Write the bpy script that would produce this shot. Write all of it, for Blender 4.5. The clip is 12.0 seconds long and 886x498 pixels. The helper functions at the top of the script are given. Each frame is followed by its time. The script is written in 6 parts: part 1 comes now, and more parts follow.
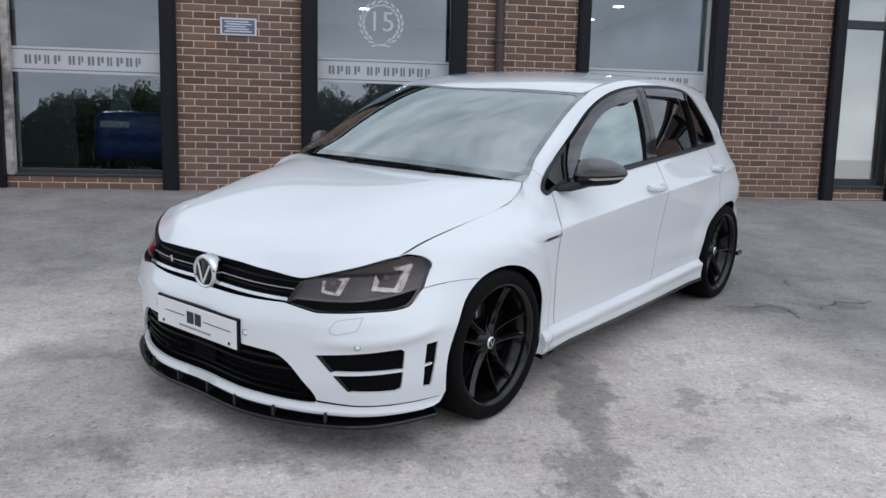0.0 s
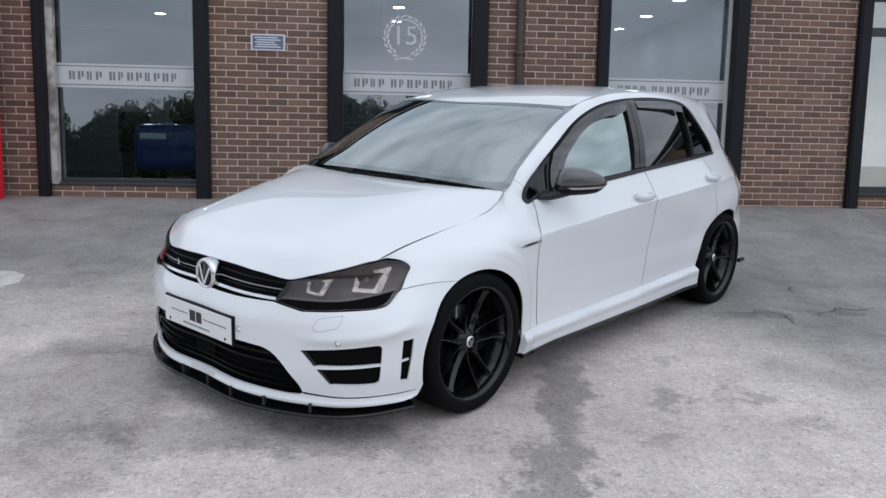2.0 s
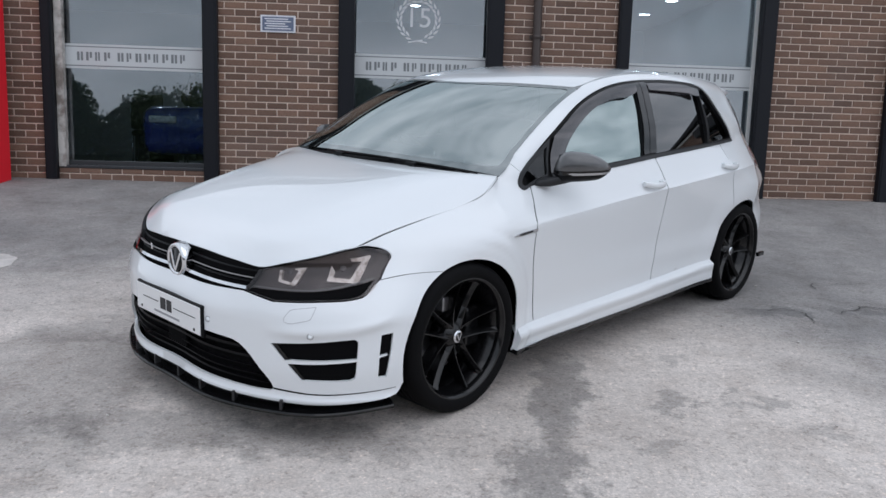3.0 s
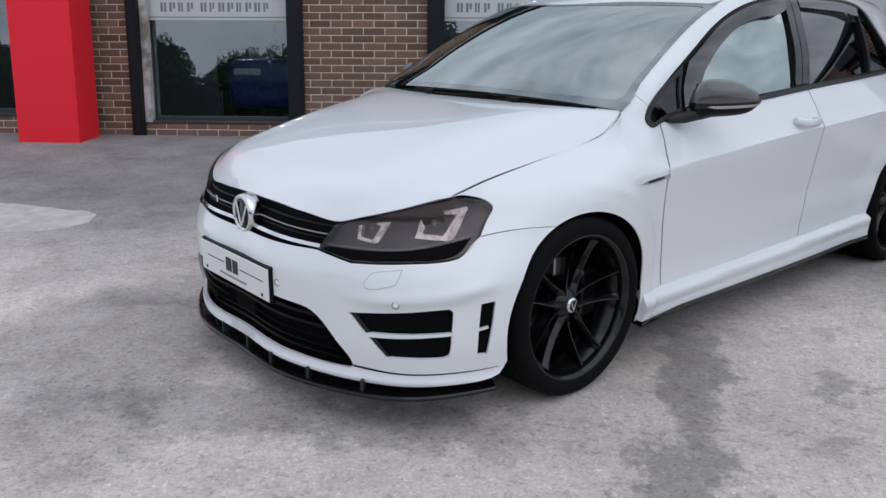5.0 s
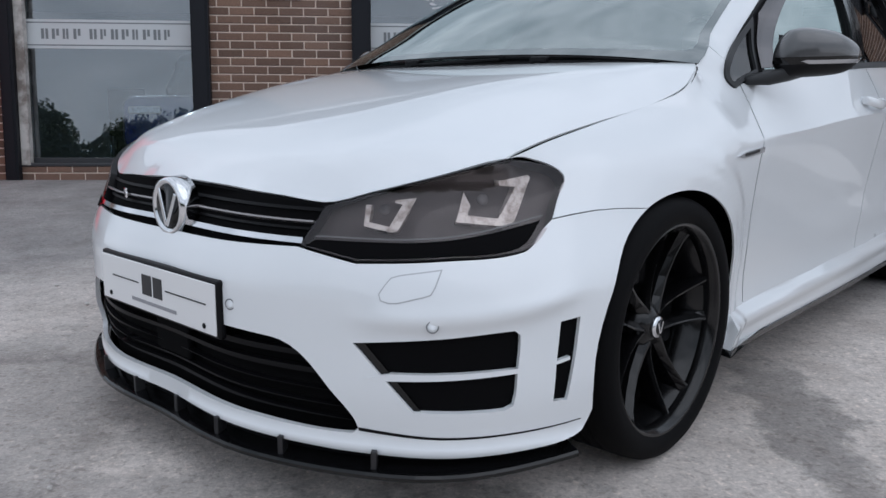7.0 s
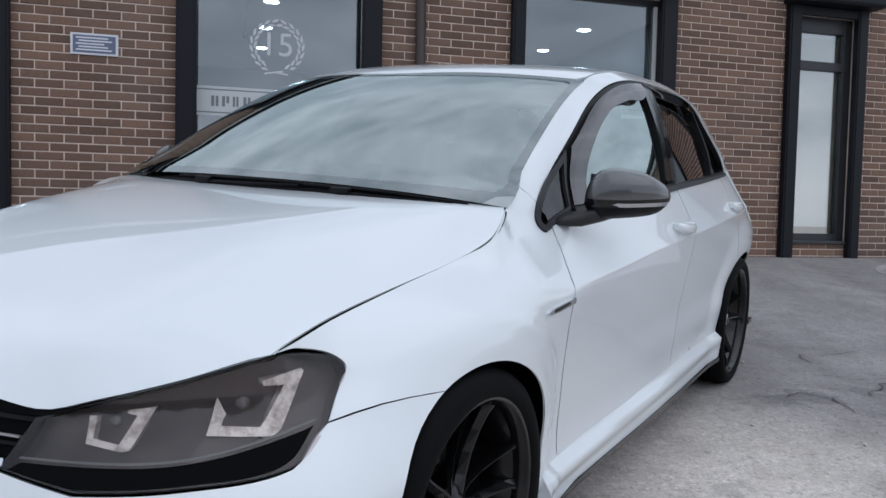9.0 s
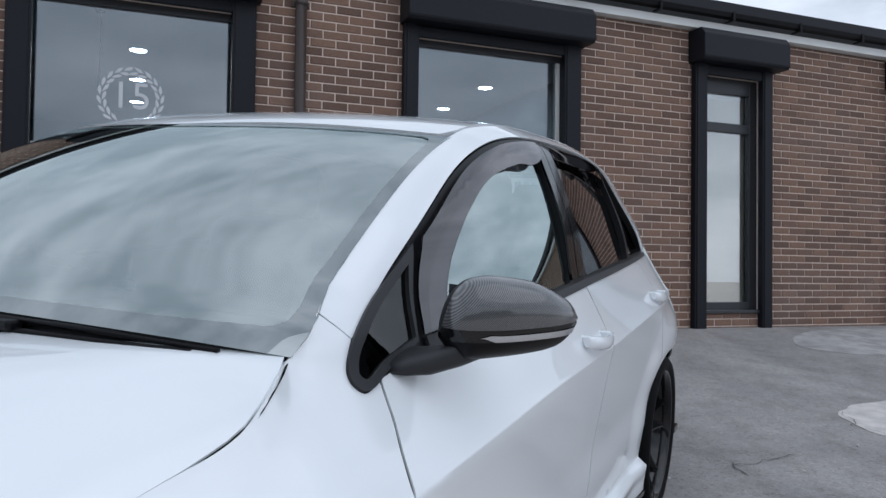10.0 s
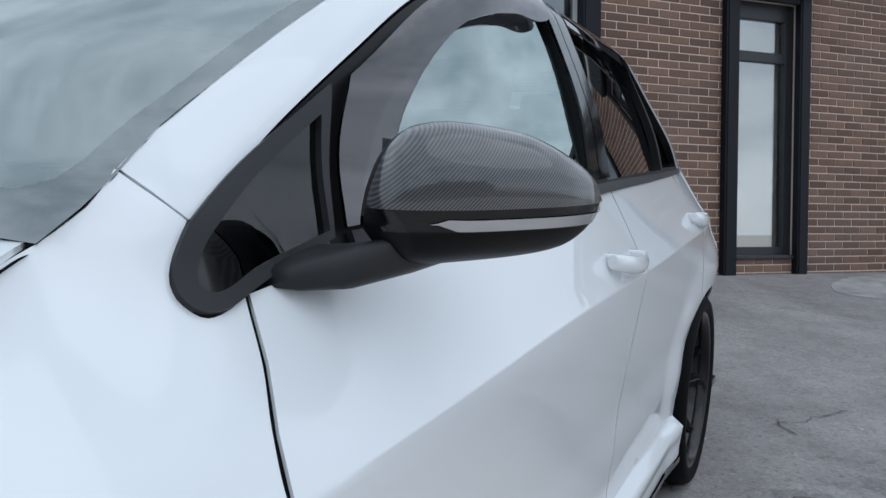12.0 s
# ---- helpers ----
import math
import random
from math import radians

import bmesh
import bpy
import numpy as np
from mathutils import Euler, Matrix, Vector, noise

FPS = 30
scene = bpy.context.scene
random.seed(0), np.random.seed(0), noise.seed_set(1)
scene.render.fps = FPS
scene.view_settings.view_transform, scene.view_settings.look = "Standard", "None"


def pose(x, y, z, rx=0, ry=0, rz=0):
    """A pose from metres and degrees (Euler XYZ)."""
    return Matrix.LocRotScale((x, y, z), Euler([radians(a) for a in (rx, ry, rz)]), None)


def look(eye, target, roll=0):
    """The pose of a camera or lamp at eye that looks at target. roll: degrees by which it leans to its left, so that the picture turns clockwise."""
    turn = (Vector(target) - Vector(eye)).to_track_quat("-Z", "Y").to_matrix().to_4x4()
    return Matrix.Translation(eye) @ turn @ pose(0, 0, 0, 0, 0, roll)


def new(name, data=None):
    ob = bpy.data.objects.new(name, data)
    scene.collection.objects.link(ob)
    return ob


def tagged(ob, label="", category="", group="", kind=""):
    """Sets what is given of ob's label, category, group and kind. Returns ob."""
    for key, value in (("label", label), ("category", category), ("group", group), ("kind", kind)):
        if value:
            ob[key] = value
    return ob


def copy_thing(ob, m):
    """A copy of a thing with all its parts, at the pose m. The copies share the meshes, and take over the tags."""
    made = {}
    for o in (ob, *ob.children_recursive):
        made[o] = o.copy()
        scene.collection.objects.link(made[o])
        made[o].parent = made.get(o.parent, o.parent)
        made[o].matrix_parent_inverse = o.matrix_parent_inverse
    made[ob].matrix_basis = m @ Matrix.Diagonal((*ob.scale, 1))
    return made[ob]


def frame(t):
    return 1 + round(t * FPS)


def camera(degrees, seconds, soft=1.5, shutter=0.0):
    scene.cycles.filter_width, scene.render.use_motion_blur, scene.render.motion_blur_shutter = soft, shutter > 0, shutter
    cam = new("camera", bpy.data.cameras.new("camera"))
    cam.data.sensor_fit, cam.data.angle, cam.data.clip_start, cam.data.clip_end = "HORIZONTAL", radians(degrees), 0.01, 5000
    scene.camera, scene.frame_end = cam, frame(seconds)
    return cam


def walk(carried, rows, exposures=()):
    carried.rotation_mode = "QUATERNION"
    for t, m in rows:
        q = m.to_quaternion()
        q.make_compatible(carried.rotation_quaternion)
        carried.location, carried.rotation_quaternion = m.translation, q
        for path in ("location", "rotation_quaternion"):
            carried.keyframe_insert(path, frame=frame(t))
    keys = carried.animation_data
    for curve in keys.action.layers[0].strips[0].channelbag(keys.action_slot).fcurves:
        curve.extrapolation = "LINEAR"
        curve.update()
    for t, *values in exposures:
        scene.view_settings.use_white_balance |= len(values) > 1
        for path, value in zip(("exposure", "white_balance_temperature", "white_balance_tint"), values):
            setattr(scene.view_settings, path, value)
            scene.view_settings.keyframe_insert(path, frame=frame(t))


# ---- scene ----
cam = camera(59.02, 12.0, 1.5)
ROWS = [
    (0.0, -6.022, -8.7658, 0.5797, 82.259, -1.279, -8.576),
    (0.5, -5.9093, -8.9544, 0.6012, 82.587, -1.32, -6.864),
    (1.0, -5.8734, -9.0298, 0.6094, 82.966, -0.891, -5.868),
    (1.5, -5.838, -9.0614, 0.6049, 83.075, -0.702, -5.461),
    (2.0, -5.782, -9.0296, 0.6026, 82.775, -1.041, -5.255),
    (2.5, -5.7024, -8.8919, 0.584, 82.232, -1.19, -4.728),
    (4.5, -5.3902, -8.6, 0.5305, 80.575, -1.96, 2.279),
    (5.0, -5.6398, -8.2902, 0.47, 78.807, -0.449, 3.196),
    (5.5, -5.7875, -7.9155, 0.3821, 78.587, 1.324, 3.647),
    (6.0, -5.9027, -7.629, 0.264, 80.215, 0.962, 1.942),
    (6.5, -5.9927, -7.4674, 0.1509, 82.813, 0.229, -1.991),
    (8.5, -5.9789, -7.5483, 0.268, 85.09, -0.587, -9.888),
    (9.0, -5.8216, -7.2447, 0.4047, 87.241, -1.283, -15.366),
    (9.5, -5.6187, -6.9015, 0.497, 89.758, -0.331, -19.649),
    (10.0, -5.3636, -6.5028, 0.5373, 91.615, -0.76, -21.682),
    (10.5, -5.1878, -6.0364, 0.4918, 92.258, -1.114, -22.969),
    (11.0, -5.1032, -5.8665, 0.4947, 91.996, -0.928, -24.574),
    (11.5, -5.0872, -5.8746, 0.4876, 91.159, -1.127, -24.606),
    (12.0, -5.0836, -6.0359, 0.4293, 88.403, -0.253, -20.364),
]
EXPOSURES = [(0.0, 0.06, 5900, 12), (2.5, 0.05, 5910, 12), (5.0, -0.06, 5930, 13), (6.0, -0.07, 5880, 12), (6.5, -0.07, 5840, 12), (8.5, -0.02, 5770, 11), (9.5, -0.06, 5740, 11), (10.5, 0.10, 5710, 11), (11.2, 0.15, 5700, 11), (12.0, 0.02, 5670, 8)]
walk(cam, [(t, pose(x, y, z, rx, ry, rz)) for t, x, y, z, rx, ry, rz in ROWS], EXPOSURES)
from mathutils.geometry import delaunay_2d_cdt

CAR = pose(-5.9051, -5.0473, -0.5039, -3.414, 2.961, -136.89)

# ---------------------------------------------------------------- sky, sun
world = bpy.data.worlds.new("overcast_sky")
scene.world = world
world.use_nodes = True
wt = world.node_tree
wt.nodes.clear()


def wn(kind, **values):
    node = wt.nodes.new(kind)
    for key, value in values.items():
        node.inputs[key].default_value = value
    return node


sky = wt.nodes.new("ShaderNodeTexSky")
sky.sky_type, sky.sun_disc = "NISHITA", False
sky.sun_elevation, sky.sun_rotation = radians(48), radians(150)
coord = wt.nodes.new("ShaderNodeTexCoord")
squash = wn("ShaderNodeMapping")
squash.inputs["Scale"].default_value = (1.0, 1.0, 2.6)
cloud = wn("ShaderNodeTexNoise", Scale=3.1, Detail=8.0, Roughness=0.56)
ramp = wt.nodes.new("ShaderNodeValToRGB")
ramp.color_ramp.elements[0].position, ramp.color_ramp.elements[0].color = 0.36, (0.56, 0.61, 0.635, 1)
ramp.color_ramp.elements[1].position, ramp.color_ramp.elements[1].color = 0.62, (1.04, 1.05, 1.06, 1)
sky_bg = wn("ShaderNodeBackground", Strength=0.05)
cloud_bg = wn("ShaderNodeBackground", Strength=1.05)
both = wn("ShaderNodeMixShader", Fac=0.9)
out = wt.nodes.new("ShaderNodeOutputWorld")
wt.links.new(coord.outputs["Generated"], squash.inputs[0])
wt.links.new(squash.outputs[0], cloud.inputs["Vector"])
wt.links.new(cloud.outputs["Fac"], ramp.inputs[0])
wt.links.new(ramp.outputs[0], cloud_bg.inputs[0])
wt.links.new(sky.outputs[0], sky_bg.inputs[0])
wt.links.new(sky_bg.outputs[0], both.inputs[1])
wt.links.new(cloud_bg.outputs[0], both.inputs[2])
wt.links.new(both.outputs[0], out.inputs[0])

sun_data = bpy.data.lights.new("sun", "SUN")
sun_data.energy, sun_data.angle, sun_data.color = 0.6, radians(70), (1.0, 0.97, 0.93)
sun = new("sun", sun_data)
sun.matrix_world = look((6, -18, 26), (-4, -4, 0))


# ---------------------------------------------------------------- materials
def material(name, color, rough=0.5, metal=0.0, coat=0.0, coat_rough=0.03, spec=0.5):
    m = bpy.data.materials.new(name)
    m.use_nodes = True
    b = m.node_tree.nodes["Principled BSDF"]
    b.inputs["Base Color"].default_value = (*color, 1)
    b.inputs["Roughness"].default_value = rough
    b.inputs["Metallic"].default_value = metal
    b.inputs["Coat Weight"].default_value = coat
    b.inputs["Coat Roughness"].default_value = coat_rough
    b.inputs["Specular IOR Level"].default_value = spec
    return m


def node(m, kind, **values):
    n = m.node_tree.nodes.new(kind)
    for key, value in values.items():
        n.inputs[key].default_value = value
    return n


def link(m, a, b):
    m.node_tree.links.new(a, b)


def shade(m):
    return m.node_tree.nodes["Principled BSDF"]


def mottle(m, scale, dark, light, low=0.35, high=0.65, detail=6.0, space="Object"):
    """Base colour that wanders between two tones."""
    tc = node(m, "ShaderNodeTexCoord")
    nz = node(m, "ShaderNodeTexNoise", Scale=scale, Detail=detail, Roughness=0.6)
    rp = node(m, "ShaderNodeValToRGB")
    rp.color_ramp.elements[0].position, rp.color_ramp.elements[0].color = low, (*dark, 1)
    rp.color_ramp.elements[1].position, rp.color_ramp.elements[1].color = high, (*light, 1)
    link(m, tc.outputs[space], nz.inputs["Vector"])
    link(m, nz.outputs["Fac"], rp.inputs[0])
    link(m, rp.outputs[0], shade(m).inputs["Base Color"])
    return tc, nz, rp


def bumpy(m, scale, strength, distance=0.002, detail=4.0, space="Object"):
    tc = node(m, "ShaderNodeTexCoord")
    nz = node(m, "ShaderNodeTexNoise", Scale=scale, Detail=detail)
    bp = node(m, "ShaderNodeBump", Strength=strength, Distance=distance)
    link(m, tc.outputs[space], nz.inputs["Vector"])
    link(m, nz.outputs["Fac"], bp.inputs["Height"])
    link(m, bp.outputs[0], shade(m).inputs["Normal"])


def glass(name, tint, gloss, rough=0.0, ior=1.5, hue=(1, 1, 1)):
    """A thin pane: see-through with a tint, and a reflection that grows at a slant."""
    m = bpy.data.materials.new(name)
    m.use_nodes = True
    nt = m.node_tree
    nt.nodes.clear()
    o = nt.nodes.new("ShaderNodeOutputMaterial")
    clear = node(m, "ShaderNodeBsdfTransparent")
    clear.inputs[0].default_value = (*tint, 1)
    shine = node(m, "ShaderNodeBsdfGlossy", Roughness=rough)
    shine.inputs["Color"].default_value = (*hue, 1)
    f0 = ((ior - 1) / (ior + 1)) ** 2
    slant = node(m, "ShaderNodeLayerWeight", Blend=0.5)
    steep = node(m, "ShaderNodeMath")
    steep.operation = "POWER"
    steep.inputs[1].default_value = 5.0
    link(m, slant.outputs["Facing"], steep.inputs[0])
    fr = node(m, "ShaderNodeMapRange")
    fr.inputs["To Min"].default_value, fr.inputs["To Max"].default_value = f0, 1.0
    link(m, steep.outputs[0], fr.inputs["Value"])
    rng = node(m, "ShaderNodeMapRange")
    rng.inputs["To Min"].default_value, rng.inputs["To Max"].default_value = gloss, 1.0
    mix = node(m, "ShaderNodeMixShader")
    link(m, fr.outputs[0], rng.inputs["Value"])
    link(m, rng.outputs[0], mix.inputs[0])
    link(m, clear.outputs[0], mix.inputs[1])
    link(m, shine.outputs[0], mix.inputs[2])
    link(m, mix.outputs[0], o.inputs[0])
    return m


M = {}
M["paint"] = material("white_pearl_paint", (0.775, 0.80, 0.82), 0.32, 0.0, 1.0, 0.02)
M["black_gloss"] = material("black_gloss", (0.004, 0.004, 0.0045), 0.10, 0.0, 0.15, 0.03, 0.35)
M["black_plastic"] = material("black_plastic", (0.005, 0.005, 0.006), 0.42, spec=0.14)
M["void"] = material("dark_inner", (0.004, 0.004, 0.0045), 0.9, spec=0.06)
M["rubber"] = material("tyre_rubber", (0.0055, 0.0055, 0.006), 0.65, spec=0.06)
M["rim"] = material("gloss_black_alloy", (0.004, 0.004, 0.0045), 0.22, 0.0, 0.32, 0.10, 0.28)
M["chrome"] = material("chrome", (0.75, 0.76, 0.78), 0.12, 1.0)
M["steel"] = material("brake_steel", (0.30, 0.30, 0.31), 0.38, 1.0)
M["carglass"] = glass("windscreen_glass", (0.46, 0.52, 0.51), 0.42, hue=(0.86, 0.94, 0.93))
M["privacy"] = glass("tinted_side_glass", (0.055, 0.055, 0.058), 0.112)
M["smoke"] = glass("smoked_acrylic", (0.06, 0.052, 0.056), 0.105, hue=(0.96, 0.93, 0.94))
M["lamp_lens"] = glass("smoked_lamp_lens", (0.76, 0.72, 0.71), 0.035, ior=1.25, hue=(1.0, 0.94, 0.95))
M["winglass"] = glass("shop_window_glass", (0.64, 0.72, 0.77), 0.13)
M["doorglass"] = glass("side_door_glass", (0.88, 0.90, 0.89), 0.27)
M["reflector"] = material("lamp_reflector", (0.88, 0.83, 0.78), 0.26, 0.35, 0.8)
M["plate"] = material("plate_white", (0.80, 0.80, 0.80), 0.35)
M["ink"] = material("black_print", (0.015, 0.015, 0.018), 0.5)
M["trim"] = material("dark_shutter_steel", (0.009, 0.010, 0.014), 0.45, spec=0.22)
M["red"] = material("red_paint", (0.86, 0.018, 0.035), 0.5, spec=0.3)
M["concrete"] = material("concrete", (0.30, 0.30, 0.31), 0.85)
M["mortar"] = material("mortar", (0.75, 0.62, 0.53), 0.9)
M["white"] = material("white_board", (0.78, 0.78, 0.76), 0.6)
M["room"] = material("room_wall", (0.35, 0.36, 0.37), 0.8)
M["seat"] = material("dark_cloth", (0.016, 0.016, 0.018), 0.85, spec=0.1)

for key_, sc_, st_ in (("trim", 60.0, .10), ("red", 18.0, .04), ("rubber", 220.0, .15), ("seat", 300.0, .3), ("mortar", 120.0, .6)):
    bumpy(M[key_], sc_, st_) if key_ in M else None

# ---------------------------------------------------------------- helpers


def mesh_from(name, verts, faces, smooth=False):
    me = bpy.data.meshes.new(name)
    me.from_pydata([tuple(v) for v in verts], [], [tuple(f) for f in faces])
    if smooth:
        me.polygons.foreach_set("use_smooth", [True] * len(me.polygons))
    me.update()
    return me


def thing(name, m=None, label="", category="", group="", kind=""):
    e = new(name)
    e.empty_display_size = 0.1
    if m is not None:
        e.matrix_world = m
    return tagged(e, label, category, group, kind)


def part(name, data, mat, parent=None, label="", m=None):
    """Links a mesh or a bmesh as one mesh object under a thing or a part."""
    if isinstance(data, bmesh.types.BMesh):
        me = bpy.data.meshes.new(name)
        data.to_mesh(me)
        data.free()
        data = me
    ob = new(name, data)
    if mat is not None and not data.materials:
        data.materials.append(mat)
    if parent is not None:
        ob.parent = parent
    if m is not None:
        ob.matrix_basis = m
    return tagged(ob, label) if label else ob


def box(x0, x1, y0, y1, z0, z1, bevel=0.0, seg=2):
    bm = bmesh.new()
    bmesh.ops.create_cube(bm, size=1.0)
    for v in bm.verts:
        v.co = (x0 if v.co.x < 0 else x1, y0 if v.co.y < 0 else y1, z0 if v.co.z < 0 else z1)
    if bevel:
        bmesh.ops.bevel(bm, geom=bm.edges[:], offset=bevel, segments=seg, affect="EDGES", profile=0.5)
    return bm


def joined(*bms):
    """Several bmeshes as one."""
    whole = bmesh.new()
    for b in bms:
        me = bpy.data.meshes.new("tmp")
        b.to_mesh(me)
        b.free()
        whole.from_mesh(me)
        bpy.data.meshes.remove(me)
    return whole


def moved(bm, m):
    bmesh.ops.transform(bm, matrix=m, verts=bm.verts[:])
    return bm


def lathe(profile, steps=48, axis="Y", closed=True, smooth=True):
    """A turned body: profile of (radius, along) points round an axis."""
    verts, faces = [], []
    n = len(profile)
    for i in range(steps):
        a = 2 * math.pi * i / steps
        for r, h in profile:
            verts.append((r * math.cos(a), h, r * math.sin(a)) if axis == "Y" else (r * math.cos(a), r * math.sin(a), h))
    last = n if closed else n - 1
    for i in range(steps):
        j = (i + 1) % steps
        for k in range(last):
            l = (k + 1) % n
            faces.append((i * n + k, i * n + l, j * n + l, j * n + k))
    me = mesh_from("turned", verts, faces, smooth)
    bm = bmesh.new()
    bm.from_mesh(me)
    bpy.data.meshes.remove(me)
    bmesh.ops.recalc_face_normals(bm, faces=bm.faces[:])
    for f in bm.faces:
        f.smooth = smooth
    return bm


def tube(points, radius, sides=8, smooth=True):
    """A round rod along points."""
    bm = bmesh.new()
    rings = []
    pts = [Vector(p) for p in points]
    for i, p in enumerate(pts):
        d = (pts[min(i + 1, len(pts) - 1)] - pts[max(i - 1, 0)]).normalized()
        a = d.orthogonal().normalized() if abs(d.z) > 0.95 else d.cross(Vector((0, 0, 1))).normalized()
        b = d.cross(a)
        rings.append([bm.verts.new(p + radius * (math.cos(t) * a + math.sin(t) * b)) for t in [2 * math.pi * k / sides for k in range(sides)]])
    for r, s in zip(rings, rings[1:]):
        for k in range(sides):
            bm.faces.new((r[k], r[(k + 1) % sides], s[(k + 1) % sides], s[k])).smooth = smooth
    bm.faces.new(rings[0][::-1])
    bm.faces.new(rings[-1])
    return bm


def curve(knots):
    """A smooth function through (x, value) knots, without overshoot."""
    xs = np.array([k[0] for k in knots], float)
    ys = np.array([k[1] for k in knots], float)
    if xs[0] > xs[-1]:
        xs, ys = xs[::-1], ys[::-1]
    h, d = np.diff(xs), np.diff(ys) / np.diff(xs)
    s = np.zeros(len(xs))
    s[0], s[-1] = d[0], d[-1]
    for i in range(1, len(xs) - 1):
        if d[i - 1] * d[i] > 0:
            w1, w2 = 2 * h[i] + h[i - 1], h[i] + 2 * h[i - 1]
            s[i] = (w1 + w2) / (w1 / d[i - 1] + w2 / d[i])

    def at(x):
        i = min(max(int(np.searchsorted(xs, x)) - 1, 0), len(h) - 1)
        t = (x - xs[i]) / h[i]
        if t < 0:
            return float(ys[0] + (x - xs[0]) * s[0])
        if t > 1:
            return float(ys[-1] + (x - xs[-1]) * s[-1])
        return float(ys[i] * (1 + 2 * t) * (1 - t) ** 2 + s[i] * h[i] * t * (1 - t) ** 2 + ys[i + 1] * t * t * (3 - 2 * t) + s[i + 1] * h[i] * t * t * (t - 1))
    return at


def spline(knots):
    """A natural cubic spline through (x, value) knots: even curvature for painted surfaces."""
    k = sorted(knots)
    xs, ys = np.array([a[0] for a in k], float), np.array([a[1] for a in k], float)
    n = len(xs)
    h = np.diff(xs)
    A, r = np.eye(n), np.zeros(n)
    for i in range(1, n - 1):
        A[i, i - 1], A[i, i], A[i, i + 1] = h[i - 1], 2 * (h[i - 1] + h[i]), h[i]
        r[i] = 6 * ((ys[i + 1] - ys[i]) / h[i] - (ys[i] - ys[i - 1]) / h[i - 1])
    m = np.linalg.solve(A, r)
    xs_, ys_, m_, h_ = xs.tolist(), ys.tolist(), m.tolist(), h.tolist()

    def at(x):
        if x <= xs_[0]:
            return ys_[0] + (x - xs_[0]) * ((ys_[1] - ys_[0]) / h_[0] - h_[0] * (2 * m_[0] + m_[1]) / 6)
        if x >= xs_[-1]:
            return ys_[-1] + (x - xs_[-1]) * ((ys_[-1] - ys_[-2]) / h_[-1] + h_[-1] * (m_[-2] + 2 * m_[-1]) / 6)
        i = 0
        while x > xs_[i + 1]:
            i += 1
        a, b = xs_[i + 1] - x, x - xs_[i]
        return (m_[i] * a ** 3 + m_[i + 1] * b ** 3) / (6 * h_[i]) + (ys_[i] / h_[i] - m_[i] * h_[i] / 6) * a + (ys_[i + 1] / h_[i] - m_[i + 1] * h_[i] / 6) * b
    return at


def step(a, b, x):
    t = min(max((x - a) / (b - a), 0.0), 1.0)
    return t * t * (3 - 2 * t)


def outline(points, every=0.02):
    """A closed 2D outline through corner points; a point with a third value is passed in a smooth bend."""
    n = len(points)
    res = []
    for i in range(n):
        p0, p1, p2, p3 = (points[(i + k - 1) % n] for k in range(4))
        a, b = Vector(p1[:2]), Vector(p2[:2])
        ta = (b - Vector(p0[:2])) * 0.5 if len(p1) > 2 else (b - a)
        tb = (Vector(p3[:2]) - a) * 0.5 if len(p2) > 2 else (b - a)
        length = (b - a).length
        if len(p1) > 2:
            ta = ta.normalized() * length
        if len(p2) > 2:
            tb = tb.normalized() * length
        steps = max(1, int(length / every + 0.5))
        for k in range(steps):
            t = k / steps
            res.append(a * (2 * t ** 3 - 3 * t * t + 1) + ta * (t ** 3 - 2 * t * t + t) + b * (3 * t * t - 2 * t ** 3) + tb * (t ** 3 - t * t))
    return res


def inside(p, poly):
    c = False
    j = len(poly) - 1
    for i in range(len(poly)):
        if (poly[i][1] > p[1]) != (poly[j][1] > p[1]) and p[0] < (poly[j][0] - poly[i][0]) * (p[1] - poly[i][1]) / (poly[j][1] - poly[i][1]) + poly[i][0]:
            c = not c
        j = i
    return c


def shrunk(poly, gap):
    area = sum(a[0] * b[1] - b[0] * a[1] for a, b in zip(poly, poly[1:] + poly[:1]))
    s = 1 if area > 0 else -1
    res = []
    n = len(poly)
    for i in range(n):
        a, b, c = Vector(poly[i - 1]), Vector(poly[i]), Vector(poly[(i + 1) % n])
        d1, d2 = (b - a), (c - b)
        if d1.length < 1e-9 or d2.length < 1e-9:
            res.append(b)
            continue
        n1, n2 = Vector((-d1.y, d1.x)).normalized(), Vector((-d2.y, d2.x)).normalized()
        m = (n1 + n2)
        m = m / max(m.length_squared * 0.5, 0.35)
        res.append(b + m * gap * s)
    return res


